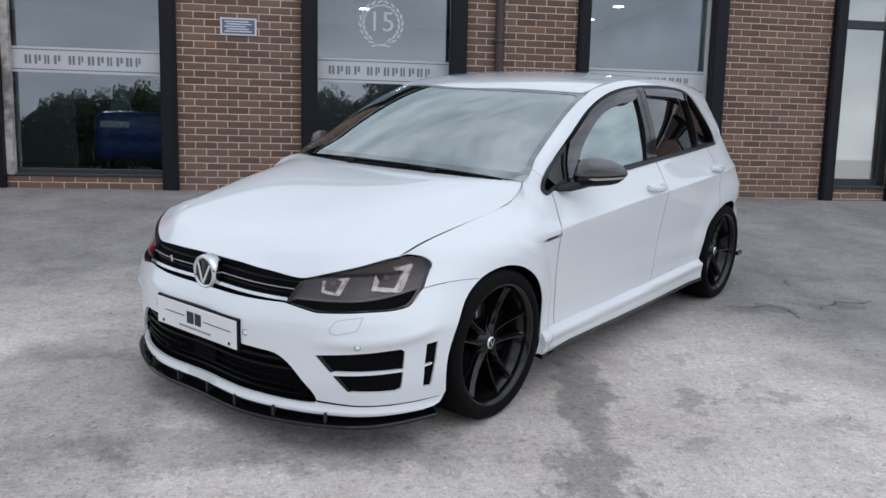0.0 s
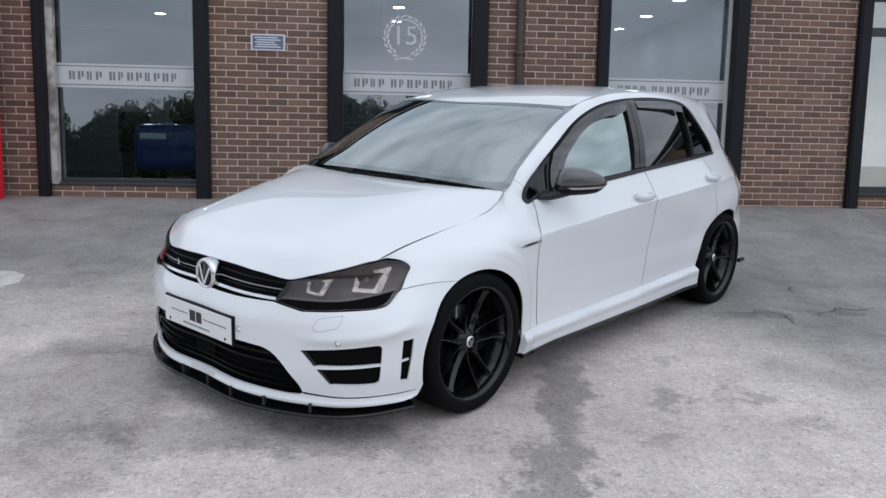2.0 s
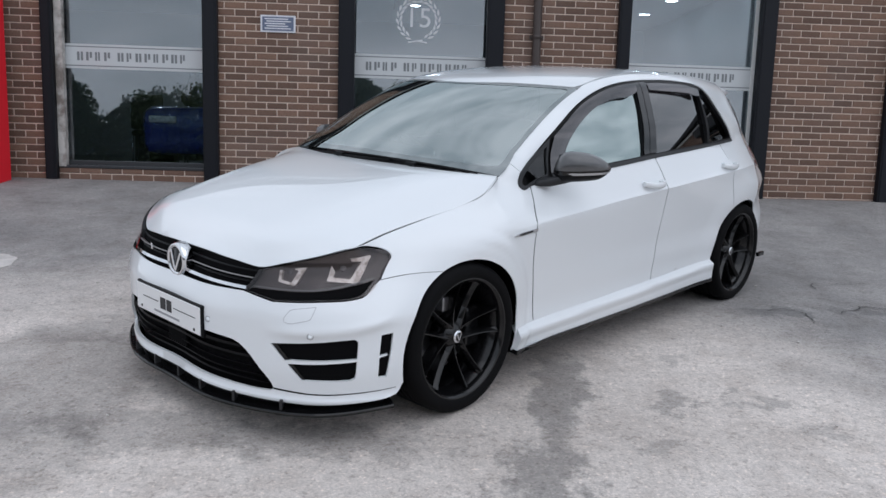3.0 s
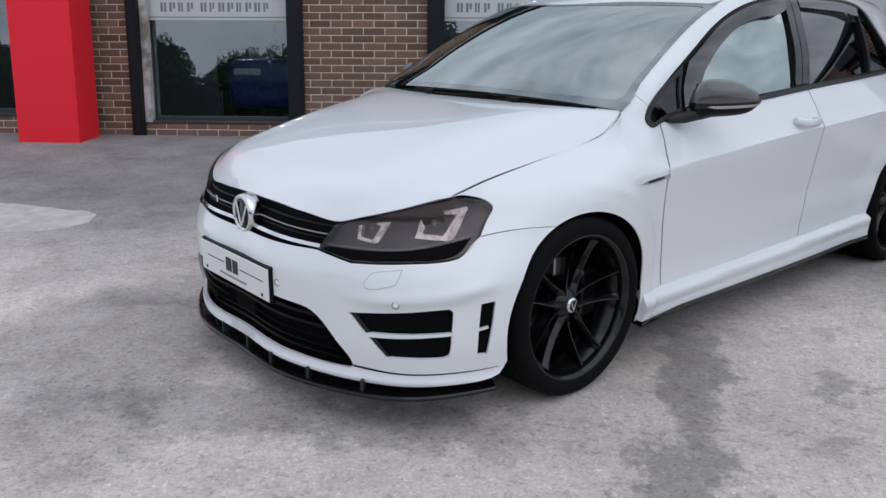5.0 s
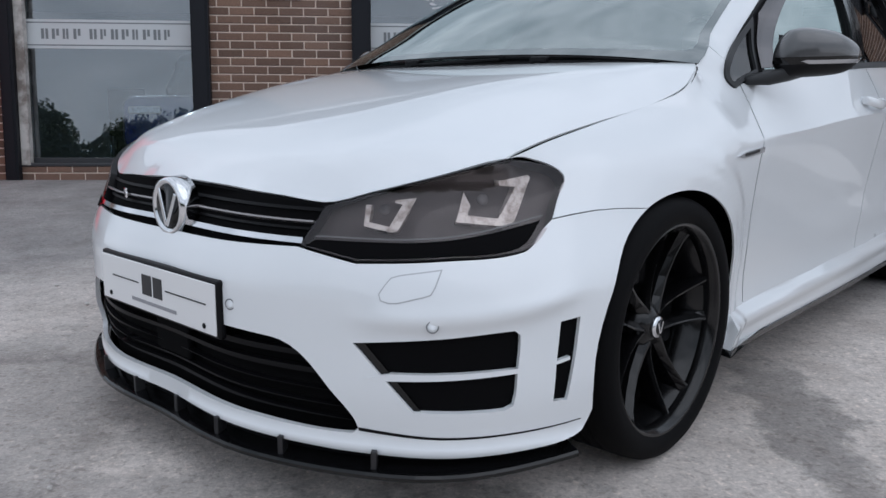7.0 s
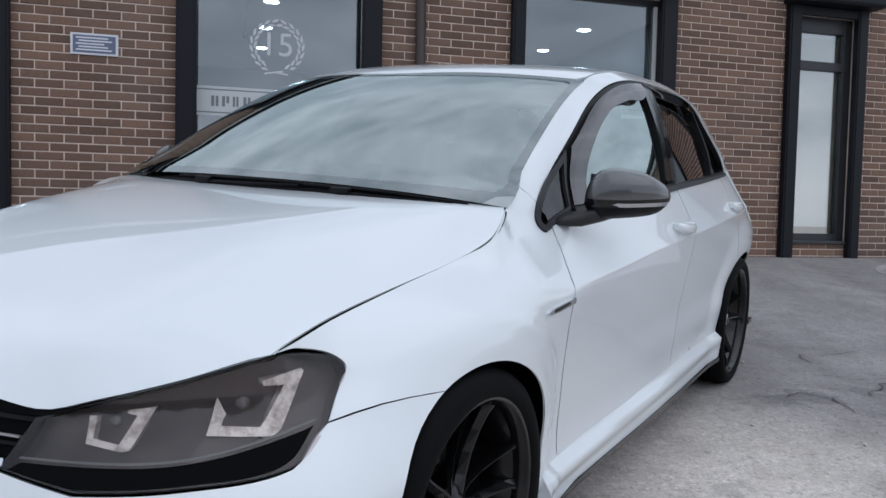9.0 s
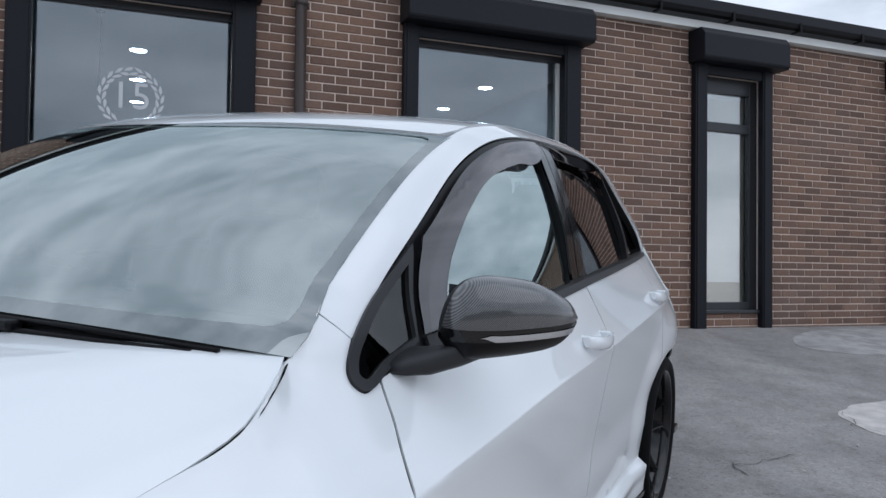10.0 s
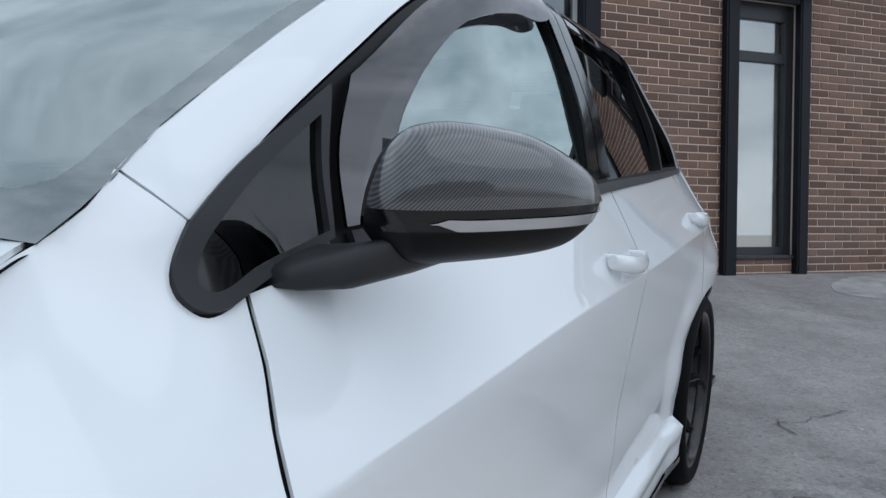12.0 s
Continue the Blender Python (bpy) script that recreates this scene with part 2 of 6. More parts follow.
def skin(poly, place, holes=(), grid=0.03, gap=0.0020, flange=0.005, flip=False, mirror=False, lift=0.0, extra=(), ridges=()):
    """A body panel: a 2D region laid onto the surface place(u, v), with folded edges and true surface normals."""
    poly = shrunk([Vector(p) for p in poly], gap)
    holes = [shrunk([Vector(p) for p in h], -gap) for h in holes]
    pts, edges = [], []
    for loop in [poly] + holes:
        k = len(pts)
        pts += [Vector(p) for p in loop]
        edges += [(k + i, k + (i + 1) % len(loop)) for i in range(len(loop))]
    us, vs = [p.x for p in poly], [p.y for p in poly]
    rim = np.array([(p.x, p.y) for p in pts])
    u = math.floor(min(us) / grid) * grid
    while u < max(us):
        v = math.floor(min(vs) / grid) * grid
        while v < max(vs):
            if inside((u, v), poly) and not any(inside((u, v), h) for h in holes):
                if np.min((rim[:, 0] - u) ** 2 + (rim[:, 1] - v) ** 2) > (grid * 0.45) ** 2:
                    pts.append(Vector((u, v)))
            v += grid
        u += grid
    pts += [Vector(p) for p in extra if inside(p, poly) and not any(inside(p, h) for h in holes) and np.min((rim[:, 0] - p[0]) ** 2 + (rim[:, 1] - p[1]) ** 2) > 4e-5]
    for line in ridges:
        last = None
        for p in line:
            ok = inside(p, poly) and not any(inside(p, h) for h in holes) and np.min((rim[:, 0] - p[0]) ** 2 + (rim[:, 1] - p[1]) ** 2) > 4e-6
            if ok:
                pts.append(Vector(p))
                if last is not None:
                    edges.append((last, len(pts) - 1))
                last = len(pts) - 1
            else:
                last = None
    vs2, es2, fs2, *_ = delaunay_2d_cdt(pts, edges, [], 0, 1e-6)
    verts, normals = [], []
    e = 1e-3
    for p in vs2:
        q = Vector(place(p.x, p.y))
        n = (Vector(place(p.x + e, p.y)) - Vector(place(p.x - e, p.y))).cross(Vector(place(p.x, p.y + e)) - Vector(place(p.x, p.y - e)))
        n = n.normalized() if n.length > 1e-12 else Vector((0, 0, 1))
        if flip:
            n = -n
        verts.append(q + n * lift)
        normals.append(n)
    faces = []
    count = {}
    for f in fs2:
        c = (vs2[f[0]] + vs2[f[1]] + vs2[f[2]]) / 3
        if not inside(c, poly) or any(inside(c, h) for h in holes):
            continue
        a, b, d = (verts[i] for i in f[:3])
        g = (b - a).cross(d - a)
        f = list(f) if g.dot(normals[f[0]] + normals[f[1]] + normals[f[2]]) > 0 else list(f)[::-1]
        faces.append(f)
        for i in range(3):
            key = (f[i], f[(i + 1) % 3])
            count[key] = True
    out_v, out_f, out_n = list(verts), list(faces), list(normals)
    if flange:
        low, top = {}, {}
        for a, b in [k for k in count if (k[1], k[0]) not in count]:
            for i in (a, b):
                if i not in low:
                    top[i], low[i] = len(out_v), len(out_v) + 1
                    out_v += [verts[i], verts[i] - normals[i] * flange]
                    out_n += [None, None]
            out_f.append((top[b], top[a], low[a], low[b]))
    if mirror:
        out_v = [Vector((v.x, -v.y, v.z)) for v in out_v]
        out_n = [Vector((n.x, -n.y, n.z)) if n else None for n in out_n]
        out_f = [tuple(f)[::-1] for f in out_f]
    me = mesh_from("panel", out_v, out_f, True)
    flat = [tuple(out_n[i]) if out_n[i] else (0.0, 0.0, 0.0) for i in range(len(out_v))]
    me.normals_split_custom_set_from_vertices(flat)
    return me


# ---------------------------------------------------------------- ground
def ground_z(x, y):
    plane = -0.1234 - 0.003062 * x + 0.07896 * y
    near = plane + 0.117 * step(-3.2, 0.0, y)
    flat = -0.1234 + 0.07896 * -16.0
    return near + (flat - near) * step(-11.0, -21.0, y) if y < -11 else near


def concrete_material():
    """Worn yard: pale aggregate out front, darker smooth tarmac along the building, stains of their own shape, and
    bumper shade painted in as more blotches.
    """
    m = M["concrete"]
    tc = node(m, "ShaderNodeTexCoord")
    pos = tc.outputs["Object"]
    warp = node(m, "ShaderNodeTexNoise", Scale=1.1, Detail=5.0, Roughness=0.62)
    link(m, pos, warp.inputs["Vector"])

    def ramp_of(scale, a, b, low, high, detail=6.0, rough=0.6):
        nz = node(m, "ShaderNodeTexNoise", Scale=scale, Detail=detail, Roughness=rough)
        rp = node(m, "ShaderNodeValToRGB")
        rp.color_ramp.elements[0].position, rp.color_ramp.elements[0].color = low, (*a, 1)
        rp.color_ramp.elements[1].position, rp.color_ramp.elements[1].color = high, (*b, 1)
        link(m, pos, nz.inputs["Vector"])
        link(m, nz.outputs["Fac"], rp.inputs[0])
        return nz, rp

    def mixed(fac, a, b, kind="MIX"):
        mx = node(m, "ShaderNodeMixRGB")
        mx.blend_type = kind
        if isinstance(fac, float):
            mx.inputs[0].default_value = fac
        else:
            link(m, fac, mx.inputs[0])
        for k, v in ((1, a), (2, b)):
            if isinstance(v, tuple):
                mx.inputs[k].default_value = (*v, 1)
            else:
                link(m, v, mx.inputs[k])
        return mx.outputs[0]

    _, pale = ramp_of(0.9, (0.51, 0.462, 0.427), (0.67, 0.615, 0.575), 0.30, 0.68)
    _, tarmac = ramp_of(1.6, (0.215, 0.207, 0.204), (0.305, 0.292, 0.285), 0.35, 0.65)
    sep = node(m, "ShaderNodeSeparateXYZ")
    link(m, pos, sep.inputs[0])
    edge = node(m, "ShaderNodeMath")
    edge.operation = "MULTIPLY_ADD"
    edge.inputs[1].default_value = 2.6
    link(m, warp.outputs["Fac"], edge.inputs[0])
    link(m, sep.outputs["Y"], edge.inputs[2])
    rng = node(m, "ShaderNodeMapRange")
    rng.inputs["From Min"].default_value, rng.inputs["From Max"].default_value = -3.4, -1.5
    east = node(m, "ShaderNodeMapRange")
    for key, value in (("From Min", -4.6), ("From Max", -2.0), ("To Min", 0.0), ("To Max", 2.5)):
        east.inputs[key].default_value = value
    link(m, sep.outputs["X"], east.inputs["Value"])
    wide = node(m, "ShaderNodeMath")
    link(m, edge.outputs[0], wide.inputs[0])
    link(m, east.outputs[0], wide.inputs[1])
    link(m, wide.outputs[0], rng.inputs["Value"])
    col = mixed(rng.outputs[0], pale.outputs[0], tarmac.outputs[0])

    # grit: fine speckle
    grit_n, grit = ramp_of(95.0, (0.74, 0.74, 0.74), (1.20, 1.20, 1.20), 0.30, 0.70, 4.0, 0.75)
    col = mixed(1.0, col, grit.outputs[0], "MULTIPLY")
    _, grit2 = ramp_of(28.0, (0.92, 0.92, 0.92), (1.08, 1.07, 1.06), 0.35, 0.65, 5.0)
    col = mixed(1.0, col, grit2.outputs[0], "MULTIPLY")
    _, blot = ramp_of(4.2, (0.89, 0.875, 0.865), (1.06, 1.06, 1.06), 0.38, 0.54, 9.0, 0.74)
    col = mixed(1.0, col, blot.outputs[0], "MULTIPLY")
    _, scuff = ramp_of(13.0, (0.80, 0.795, 0.79), (1.06, 1.06, 1.06), 0.36, 0.50, 7.0, 0.7)
    col = mixed(0.32, col, scuff.outputs[0], "MULTIPLY")
    _, chips = ramp_of(46.0, (0.72, 0.71, 0.70), (1.0, 1.0, 1.0), 0.34, 0.42, 2.0, 0.5)
    col = mixed(0.85, col, chips.outputs[0], "MULTIPLY")
    _, chips2 = ramp_of(61.0, (1.0, 1.0, 1.0), (1.30, 1.27, 1.24), 0.60, 0.70, 2.0, 0.5)
    col = mixed(0.9, col, chips2.outputs[0], "MULTIPLY")
    ragged = node(m, "ShaderNodeTexNoise", Scale=6.5, Detail=7.0, Roughness=0.68)
    link(m, pos, ragged.inputs["Vector"])
    # stains, and shade painted before the bumper: centre x, y, half sizes, turn, depth
    for cx, cy, rx, ry, turn, depth in STAINS_AND_SHADE:
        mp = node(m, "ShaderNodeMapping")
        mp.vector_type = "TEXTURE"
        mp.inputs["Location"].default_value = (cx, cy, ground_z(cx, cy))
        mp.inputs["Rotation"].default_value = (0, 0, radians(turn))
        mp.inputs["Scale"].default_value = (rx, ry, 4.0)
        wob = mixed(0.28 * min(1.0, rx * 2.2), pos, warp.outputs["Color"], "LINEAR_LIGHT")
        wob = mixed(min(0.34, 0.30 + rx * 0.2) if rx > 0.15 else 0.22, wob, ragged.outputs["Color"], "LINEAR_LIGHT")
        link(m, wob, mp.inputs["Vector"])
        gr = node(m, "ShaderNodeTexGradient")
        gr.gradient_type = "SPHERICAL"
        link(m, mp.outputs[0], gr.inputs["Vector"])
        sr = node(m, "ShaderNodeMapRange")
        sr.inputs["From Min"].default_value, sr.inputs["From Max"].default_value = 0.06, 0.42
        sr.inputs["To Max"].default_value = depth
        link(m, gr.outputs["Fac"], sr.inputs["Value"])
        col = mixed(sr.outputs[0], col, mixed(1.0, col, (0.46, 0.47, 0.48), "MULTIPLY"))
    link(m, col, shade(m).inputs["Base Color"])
    bp = node(m, "ShaderNodeBump", Strength=0.55, Distance=0.006)
    link(m, grit_n.outputs["Fac"], bp.inputs["Height"])
    link(m, bp.outputs[0], shade(m).inputs["Normal"])


# the blotches along the front bumper also paint its shade into the ground colour
STAINS_AND_SHADE = [(-4.85, -5.48, .15, .66, -12, .8), (-5.08, -6.30, .18, .50, -20, .8), (-4.34, -5.55, .20, .13, 35, .62), (-3.96, -5.54, .16, .10, 30, .55), (-4.2, -5.02, .14, .07, 50, .42),
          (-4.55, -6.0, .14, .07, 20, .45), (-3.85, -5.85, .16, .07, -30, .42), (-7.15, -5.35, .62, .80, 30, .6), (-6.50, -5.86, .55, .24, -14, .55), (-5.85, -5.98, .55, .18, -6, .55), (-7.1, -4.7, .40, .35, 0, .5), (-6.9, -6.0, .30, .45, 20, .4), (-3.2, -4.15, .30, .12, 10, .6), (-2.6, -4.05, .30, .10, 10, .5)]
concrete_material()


def build_ground():
    def ticks(a, b, fine_a, fine_b, fine, coarse):
        t, r = a, []
        while t < b:
            r.append(t)
            t += fine if fine_a <= t < fine_b else coarse
        return r + [b]
    xs = ticks(-160, 160, -14, 8, 0.4, 8)
    ys = ticks(-160, 0.35, -14, 0.4, 0.3, 7)
    verts = [(x, y, ground_z(x, min(y, 0.0)) + 0.006 * noise.noise((x * 0.6, y * 0.6, 0)) * step(0, -0.6, y)) for x in xs for y in ys]
    n = len(ys)
    faces = [(i * n + j, (i + 1) * n + j, (i + 1) * n + j + 1, i * n + j + 1) for i in range(len(xs) - 1) for j in range(n - 1)]
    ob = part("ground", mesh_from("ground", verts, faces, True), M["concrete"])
    tagged(ob, "worn pale grey concrete yard with stains, cracks and painted shade before the bumper", "ground", kind="structure")


build_ground()
M["lining"] = material("grey_headliner", (0.10, 0.10, 0.105), 0.9)
M["seam"] = material("seam_grey", (0.46, 0.47, 0.49), 0.6)
M["print_grey"] = material("grey_print", (0.30, 0.30, 0.32), 0.5)
M["lamp_black"] = material("lamp_housing", (0.070, 0.062, 0.062), 0.3)
M["lamp_bar"] = material("lamp_bar", (0.32, 0.30, 0.30), 0.3, 0.6)
M["projector"] = material("projector_glass", (0.12, 0.12, 0.125), 0.08, 0.0, 1.0)
M["carside"] = glass("green_side_glass", (0.34, 0.40, 0.38), 0.44, hue=(0.80, 0.92, 0.90))
M["quarter"] = glass("quarter_glass", (0.04, 0.06, 0.058), 0.045, ior=1.3)
bumpy(M["reflector"], 160.0, 0.5, 0.003)
mottle(M["reflector"], 42.0, (0.46, 0.42, 0.38), (0.97, 0.94, 0.90), 0.36, 0.58)
M["lamp_line"] = material("lamp_lens_line", (0.13, 0.125, 0.125), 0.4)
M["matt_trim"] = material("matt_black_trim", (0.022, 0.023, 0.025), 0.46, spec=0.30)
M["carbon"] = material("carbon_fibre", (0.03, 0.03, 0.03), 0.3, 0.0, 1.0, 0.04)
M["indicator"] = material("indicator_lens", (0.45, 0.45, 0.46), 0.15, 0.6, 0.5)

# carbon weave: fine slanting twill under clear lacquer
cm = M["carbon"]
ctc = node(cm, "ShaderNodeTexCoord")
cmap = node(cm, "ShaderNodeMapping")
cmap.inputs["Rotation"].default_value = (radians(20), radians(38), radians(40))
wave = node(cm, "ShaderNodeTexWave", Scale=120.0, Distortion=0.25, Detail=1.0)
crp = node(cm, "ShaderNodeValToRGB")
crp.color_ramp.elements[0].position, crp.color_ramp.elements[0].color = 0.25, (0.022, 0.022, 0.023, 1)
crp.color_ramp.elements[1].position, crp.color_ramp.elements[1].color = 0.90, (0.110, 0.110, 0.114, 1)
link(cm, ctc.outputs["Object"], cmap.inputs[0])
link(cm, cmap.outputs[0], wave.inputs["Vector"])
link(cm, wave.outputs["Fac"], crp.inputs[0])
link(cm, crp.outputs[0], shade(cm).inputs["Base Color"])

# ---------------------------------------------------------------- building shell
WALL_TOP = 3.05
# openings along the front wall: x0, x1, z0, z1
OPENINGS = [(-12.45, -10.62, 0.20, 2.62), (-9.29, -7.64, 0.14, 2.62), (-6.17, -4.56, 0.14, 2.62),
            (-3.10, -1.50, 0.14, 2.62), (0.03, 0.87, 0.14, 2.62), (2.84, 4.40, 0.14, 2.62)]


def build_shell():
    cuts = sorted({-13.5, 14.0, *[o[0] for o in OPENINGS], *[o[1] for o in OPENINGS]})
    bms = []
    for a, b in zip(cuts, cuts[1:]):
        hole = next((o for o in OPENINGS if abs(o[0] - a) < 1e-6 and abs(o[1] - b) < 1e-6), None)
        if hole:
            bms.append(box(a, b, 0.004, 0.30, -0.6, hole[2]))
            bms.append(box(a, b, 0.004, 0.30, hole[3], WALL_TOP))
        else:
            bms.append(box(a, b, 0.004, 0.30, -0.6, WALL_TOP))
    wall = part("wall_front", joined(*bms), M["mortar"])
    tagged(wall, "brown brick shop front wall with pale mortar joints", "wall", kind="structure")
    for name, b in (("wall_back", box(-13.5, 14.0, 7.0, 7.2, -0.6, WALL_TOP)), ("wall_west", box(-13.7, -13.5, 0.0, 7.2, -0.6, WALL_TOP)),
                    ("wall_east", box(14.0, 14.2, 0.0, 7.2, -0.6, WALL_TOP)), ("partition", box(-0.75, -0.65, 0.30, 7.0, 0.0, 2.8))):
        tagged(part(name, b, M["room"]), "plain grey painted wall of the showroom", "wall", kind="structure")
    tagged(part("floor", box(-13.5, 14.0, 0.30, 7.0, -0.1, 0.06), M["floor"]), "dark grey showroom floor", "floor", kind="structure")
    tagged(part("ceiling", box(-13.5, 14.0, 0.30, 7.0, 2.80, 2.9), M["white"]), "white showroom ceiling", "ceiling", kind="structure")
    bm = bmesh.new()
    for z in (0.0, 0.12):
        for p in ((-13.9, -0.16, 3.22), (14.4, -0.16, 3.22), (14.4, 7.4, 4.4), (-13.9, 7.4, 4.4)):
            bm.verts.new((p[0], p[1], p[2] + z))
    bm.verts.ensure_lookup_table()
    v = bm.verts
    for f in ((3, 2, 1, 0), (4, 5, 6, 7), (0, 1, 5, 4), (1, 2, 6, 5), (2, 3, 7, 6), (3, 0, 4, 7)):
        bm.faces.new([v[i] for i in f])
    tagged(part("roof", bm, M["trim"]), "low pitched dark roof over the brick shop", "roof", kind="structure")


M["floor"] = material("showroom_floor", (0.08, 0.08, 0.085), 0.3)
build_shell()
tagged(part("fascia", box(-13.7, 14.2, -0.10, 0.02, 3.052, 3.13), M["white"]), "weathered pale grey soffit board under the gutter", "fascia", kind="structure")


def build_gutter():
    prof = [(0.0, 0.0), (0.012, -0.045), (0.05, -0.062), (0.09, -0.045), (0.105, 0.005), (0.098, 0.005), (0.085, -0.040), (0.05, -0.054), (0.018, -0.040), (0.008, 0.0)]
    verts, faces = [], []
    for x in (-13.7, 14.2):
        verts += [(x, -0.215 + a, 3.215 + b) for a, b in prof]
    n = len(prof)
    faces = [(i, (i + 1) % n, n + (i + 1) % n, n + i) for i in range(n)] + [tuple(range(n)), tuple(range(2 * n - 1, n - 1, -1))]
    g = thing("gutter", label="black plastic half-round roof gutter with brackets", category="gutter")
    part("channel", mesh_from("channel", verts, faces), M["black_plastic"], g)
    x = -13.2
    while x < 8:
        part("bracket", joined(box(x - 0.014, x + 0.014, -0.222, -0.10, 3.13, 3.150), box(x - 0.014, x + 0.014, -0.226, -0.216, 3.13, 3.225)), M["black_plastic"], g)
        x += 0.9


build_gutter()


# ---------------------------------------------------------------- shop windows
def shop_window(name, x0, x1, z0, z1, label, white_strip=0.0):
    """Window with frame, glass, sill; x0..x1 is the opening."""
    w = thing(name, label=label, category="window", kind="structure")
    f = 0.065
    y0, y1 = 0.065, 0.135
    bms = [box(x0, x0 + f, y0, y1, z0, z1, 0.006), box(x1 - f, x1, y0, y1, z0, z1, 0.006), box(x0 + f, x1 - f, y0, y1, z0, z0 + 0.08, 0.006), box(x0 + f, x1 - f, y0, y1, z1 - f, z1, 0.006)]
    part("window_frame", joined(*bms), M["frame"], w)
    part("window_sill", box(x0 + 0.002, x1 - 0.002, -0.012, y0, z0 - 0.004, z0 + 0.03, 0.008), M["frame"], w)
    pane = part("pane", box(x0 + f - 0.01, x1 - f + 0.01, 0.094, 0.100, z0 + 0.07, z1 - f + 0.01), M["winglass"], w)
    pane.visible_shadow = False
    if white_strip:
        part("bead", box(x1 - f - white_strip, x1 - f, y0 + 0.004, y0 + 0.02, z0 + 0.08, z1 - f), M["white"], w)
    return w


M["frame"] = material("dark_window_frame", (0.03, 0.032, 0.036), 0.4)
M["jamb"] = material("peeling_jamb", (0.42, 0.39, 0.36), 0.7)
mottle(M["jamb"], 6.0, (0.20, 0.17, 0.15), (0.55, 0.52, 0.49), 0.38, 0.58)
bumpy(M["jamb"], 40.0, 0.5)


def guide(x0, x1, label):
    """Steel roller shutter guide at one side of an opening."""
    g = thing("shutter_guide", label=label, category="shutter guide", group="roller shutter guides")
    h = 2.72
    part("channel", joined(box(x0, x1, -0.075, -0.003, -0.08, h, 0.004)), M["trim"], g)
    part("lip", box(x0 + 0.02, x1 - 0.02, -0.083, -0.076, -0.06, h, 0.002), M["trim"], g)
    return g


def shutter_box(x0, x1, z0=2.70, z1=3.03):
    s = thing("shutter_box", label="dark steel roller shutter housing over the opening", category="shutter box", group="roller shutter boxes")
    bm = bmesh.new()
    prof = [(-0.002, z0), (-0.235, z0), (-0.255, z0 + 0.03), (-0.255, z1 - 0.07), (-0.20, z1), (-0.002, z1)]
    a = [bm.verts.new((x0, y, z)) for y, z in prof]
    b = [bm.verts.new((x1, y, z)) for y, z in prof]
    n = len(prof)
    for i in range(n):
        bm.faces.new((a[i], b[i], b[(i + 1) % n], a[(i + 1) % n]))
    bm.faces.new(a)
    bm.faces.new(b[::-1])
    bmesh.ops.recalc_face_normals(bm, faces=bm.faces[:])
    bmesh.ops.bevel(bm, geom=bm.edges[:], offset=0.006, segments=2, affect="EDGES")
    part("housing", bm, M["trim"], s)
    part("bottom_bar", box(x0 + 0.12, x1 - 0.12, -0.065, -0.02, z0 - 0.10, z0 - 0.002, 0.008), M["trim"], s)
    part("end_stop", box(x1 - 0.20, x1 - 0.13, -0.072, -0.066, z0 - 0.075, z0 - 0.045, 0.003), M["white"], s, "small white plastic stop")


for i, (a, b, z0, z1) in enumerate(OPENINGS):
    if i == 4:
        continue
    shop_window("window_%d" % (i + 1), a, b, z0, z1, "tall dark framed shop window reflecting the cloudy sky", 0.04 if i == 3 else 0.0)
for a, b in ((-9.40, -9.28), (-7.715, -7.555), (-6.265, -6.09), (-4.655, -4.465), (-3.195, -3.06), (-1.59, -1.41), (-0.06, 0.09), (0.82, 0.955), (2.74, 2.88), (-10.66, -10.56)):
    guide(a, b, "dark steel roller shutter guide beside the opening")
for a, b in ((-9.42, -7.53), (-6.30, -4.43), (-3.22, -1.36), (-0.10, 1.02), (2.70, 4.5)):
    shutter_box(a, b)
tagged(part("window_jamb", box(-9.279, -9.20, -0.02, 0.062, 0.15, 2.62, 0.006), M["jamb"]), "peeling pale painted timber jamb of the window", "jamb", kind="structure")


def build_door():
    d = thing("door_1", label="dark framed glazed side door with a small pane above", category="door", kind="structure")
    y0, y1 = 0.065, 0.135
    x0, x1 = 0.03, 0.87
    part("frame", joined(box(x0, 0.165, y0, y1, 0.14, 2.62, 0.006), box(0.765, x1, y0, y1, 0.14, 2.62, 0.006), box(0.165, 0.765, y0, y1, 0.14, 0.25, 0.006),
                         box(0.165, 0.765, y0, y1, 2.045, 2.145, 0.006), box(0.165, 0.765, y0, y1, 2.45, 2.62, 0.006)), M["frame"], d)
    part("pane", box(0.160, 0.770, 0.095, 0.101, 0.245, 2.05), M["doorglass"], d).visible_shadow = False
    part("pane", box(0.160, 0.770, 0.095, 0.101, 2.14, 2.455), M["doorglass"], d).visible_shadow = False
    part("threshold", box(x0 + 0.002, x1 - 0.002, -0.03, 0.06, 0.135, 0.17, 0.006), M["frame"], d)
    blind = thing("vertical_blind", label="cream vertical slat blind hanging behind the door glass", category="blind")
    part("head_rail", box(0.1, 0.8, 0.18, 0.22, 2.42, 2.46, 0.004), M["white"], blind)
    for k in range(9):
        b = box(-0.037, 0.037, -0.001, 0.001, 0.16, 2.42)
        part("slat", moved(b, pose(0.14 + k * 0.078, 0.20, 0, 0, 0, -22)), M["blind"], blind)


M["blind"] = material("cream_blind", (0.74, 0.68, 0.56), 0.8)
build_door()


def red_pillar():
    p = thing("entrance_pillar", label="bright red clad square pillar by the entrance", category="pillar")
    z = ground_z(-10, -0.4) - 0.06
    part("cladding", box(-10.33, -9.70, -0.62, -0.20, z, 3.2, 0.008), M["red"], p)


red_pillar()


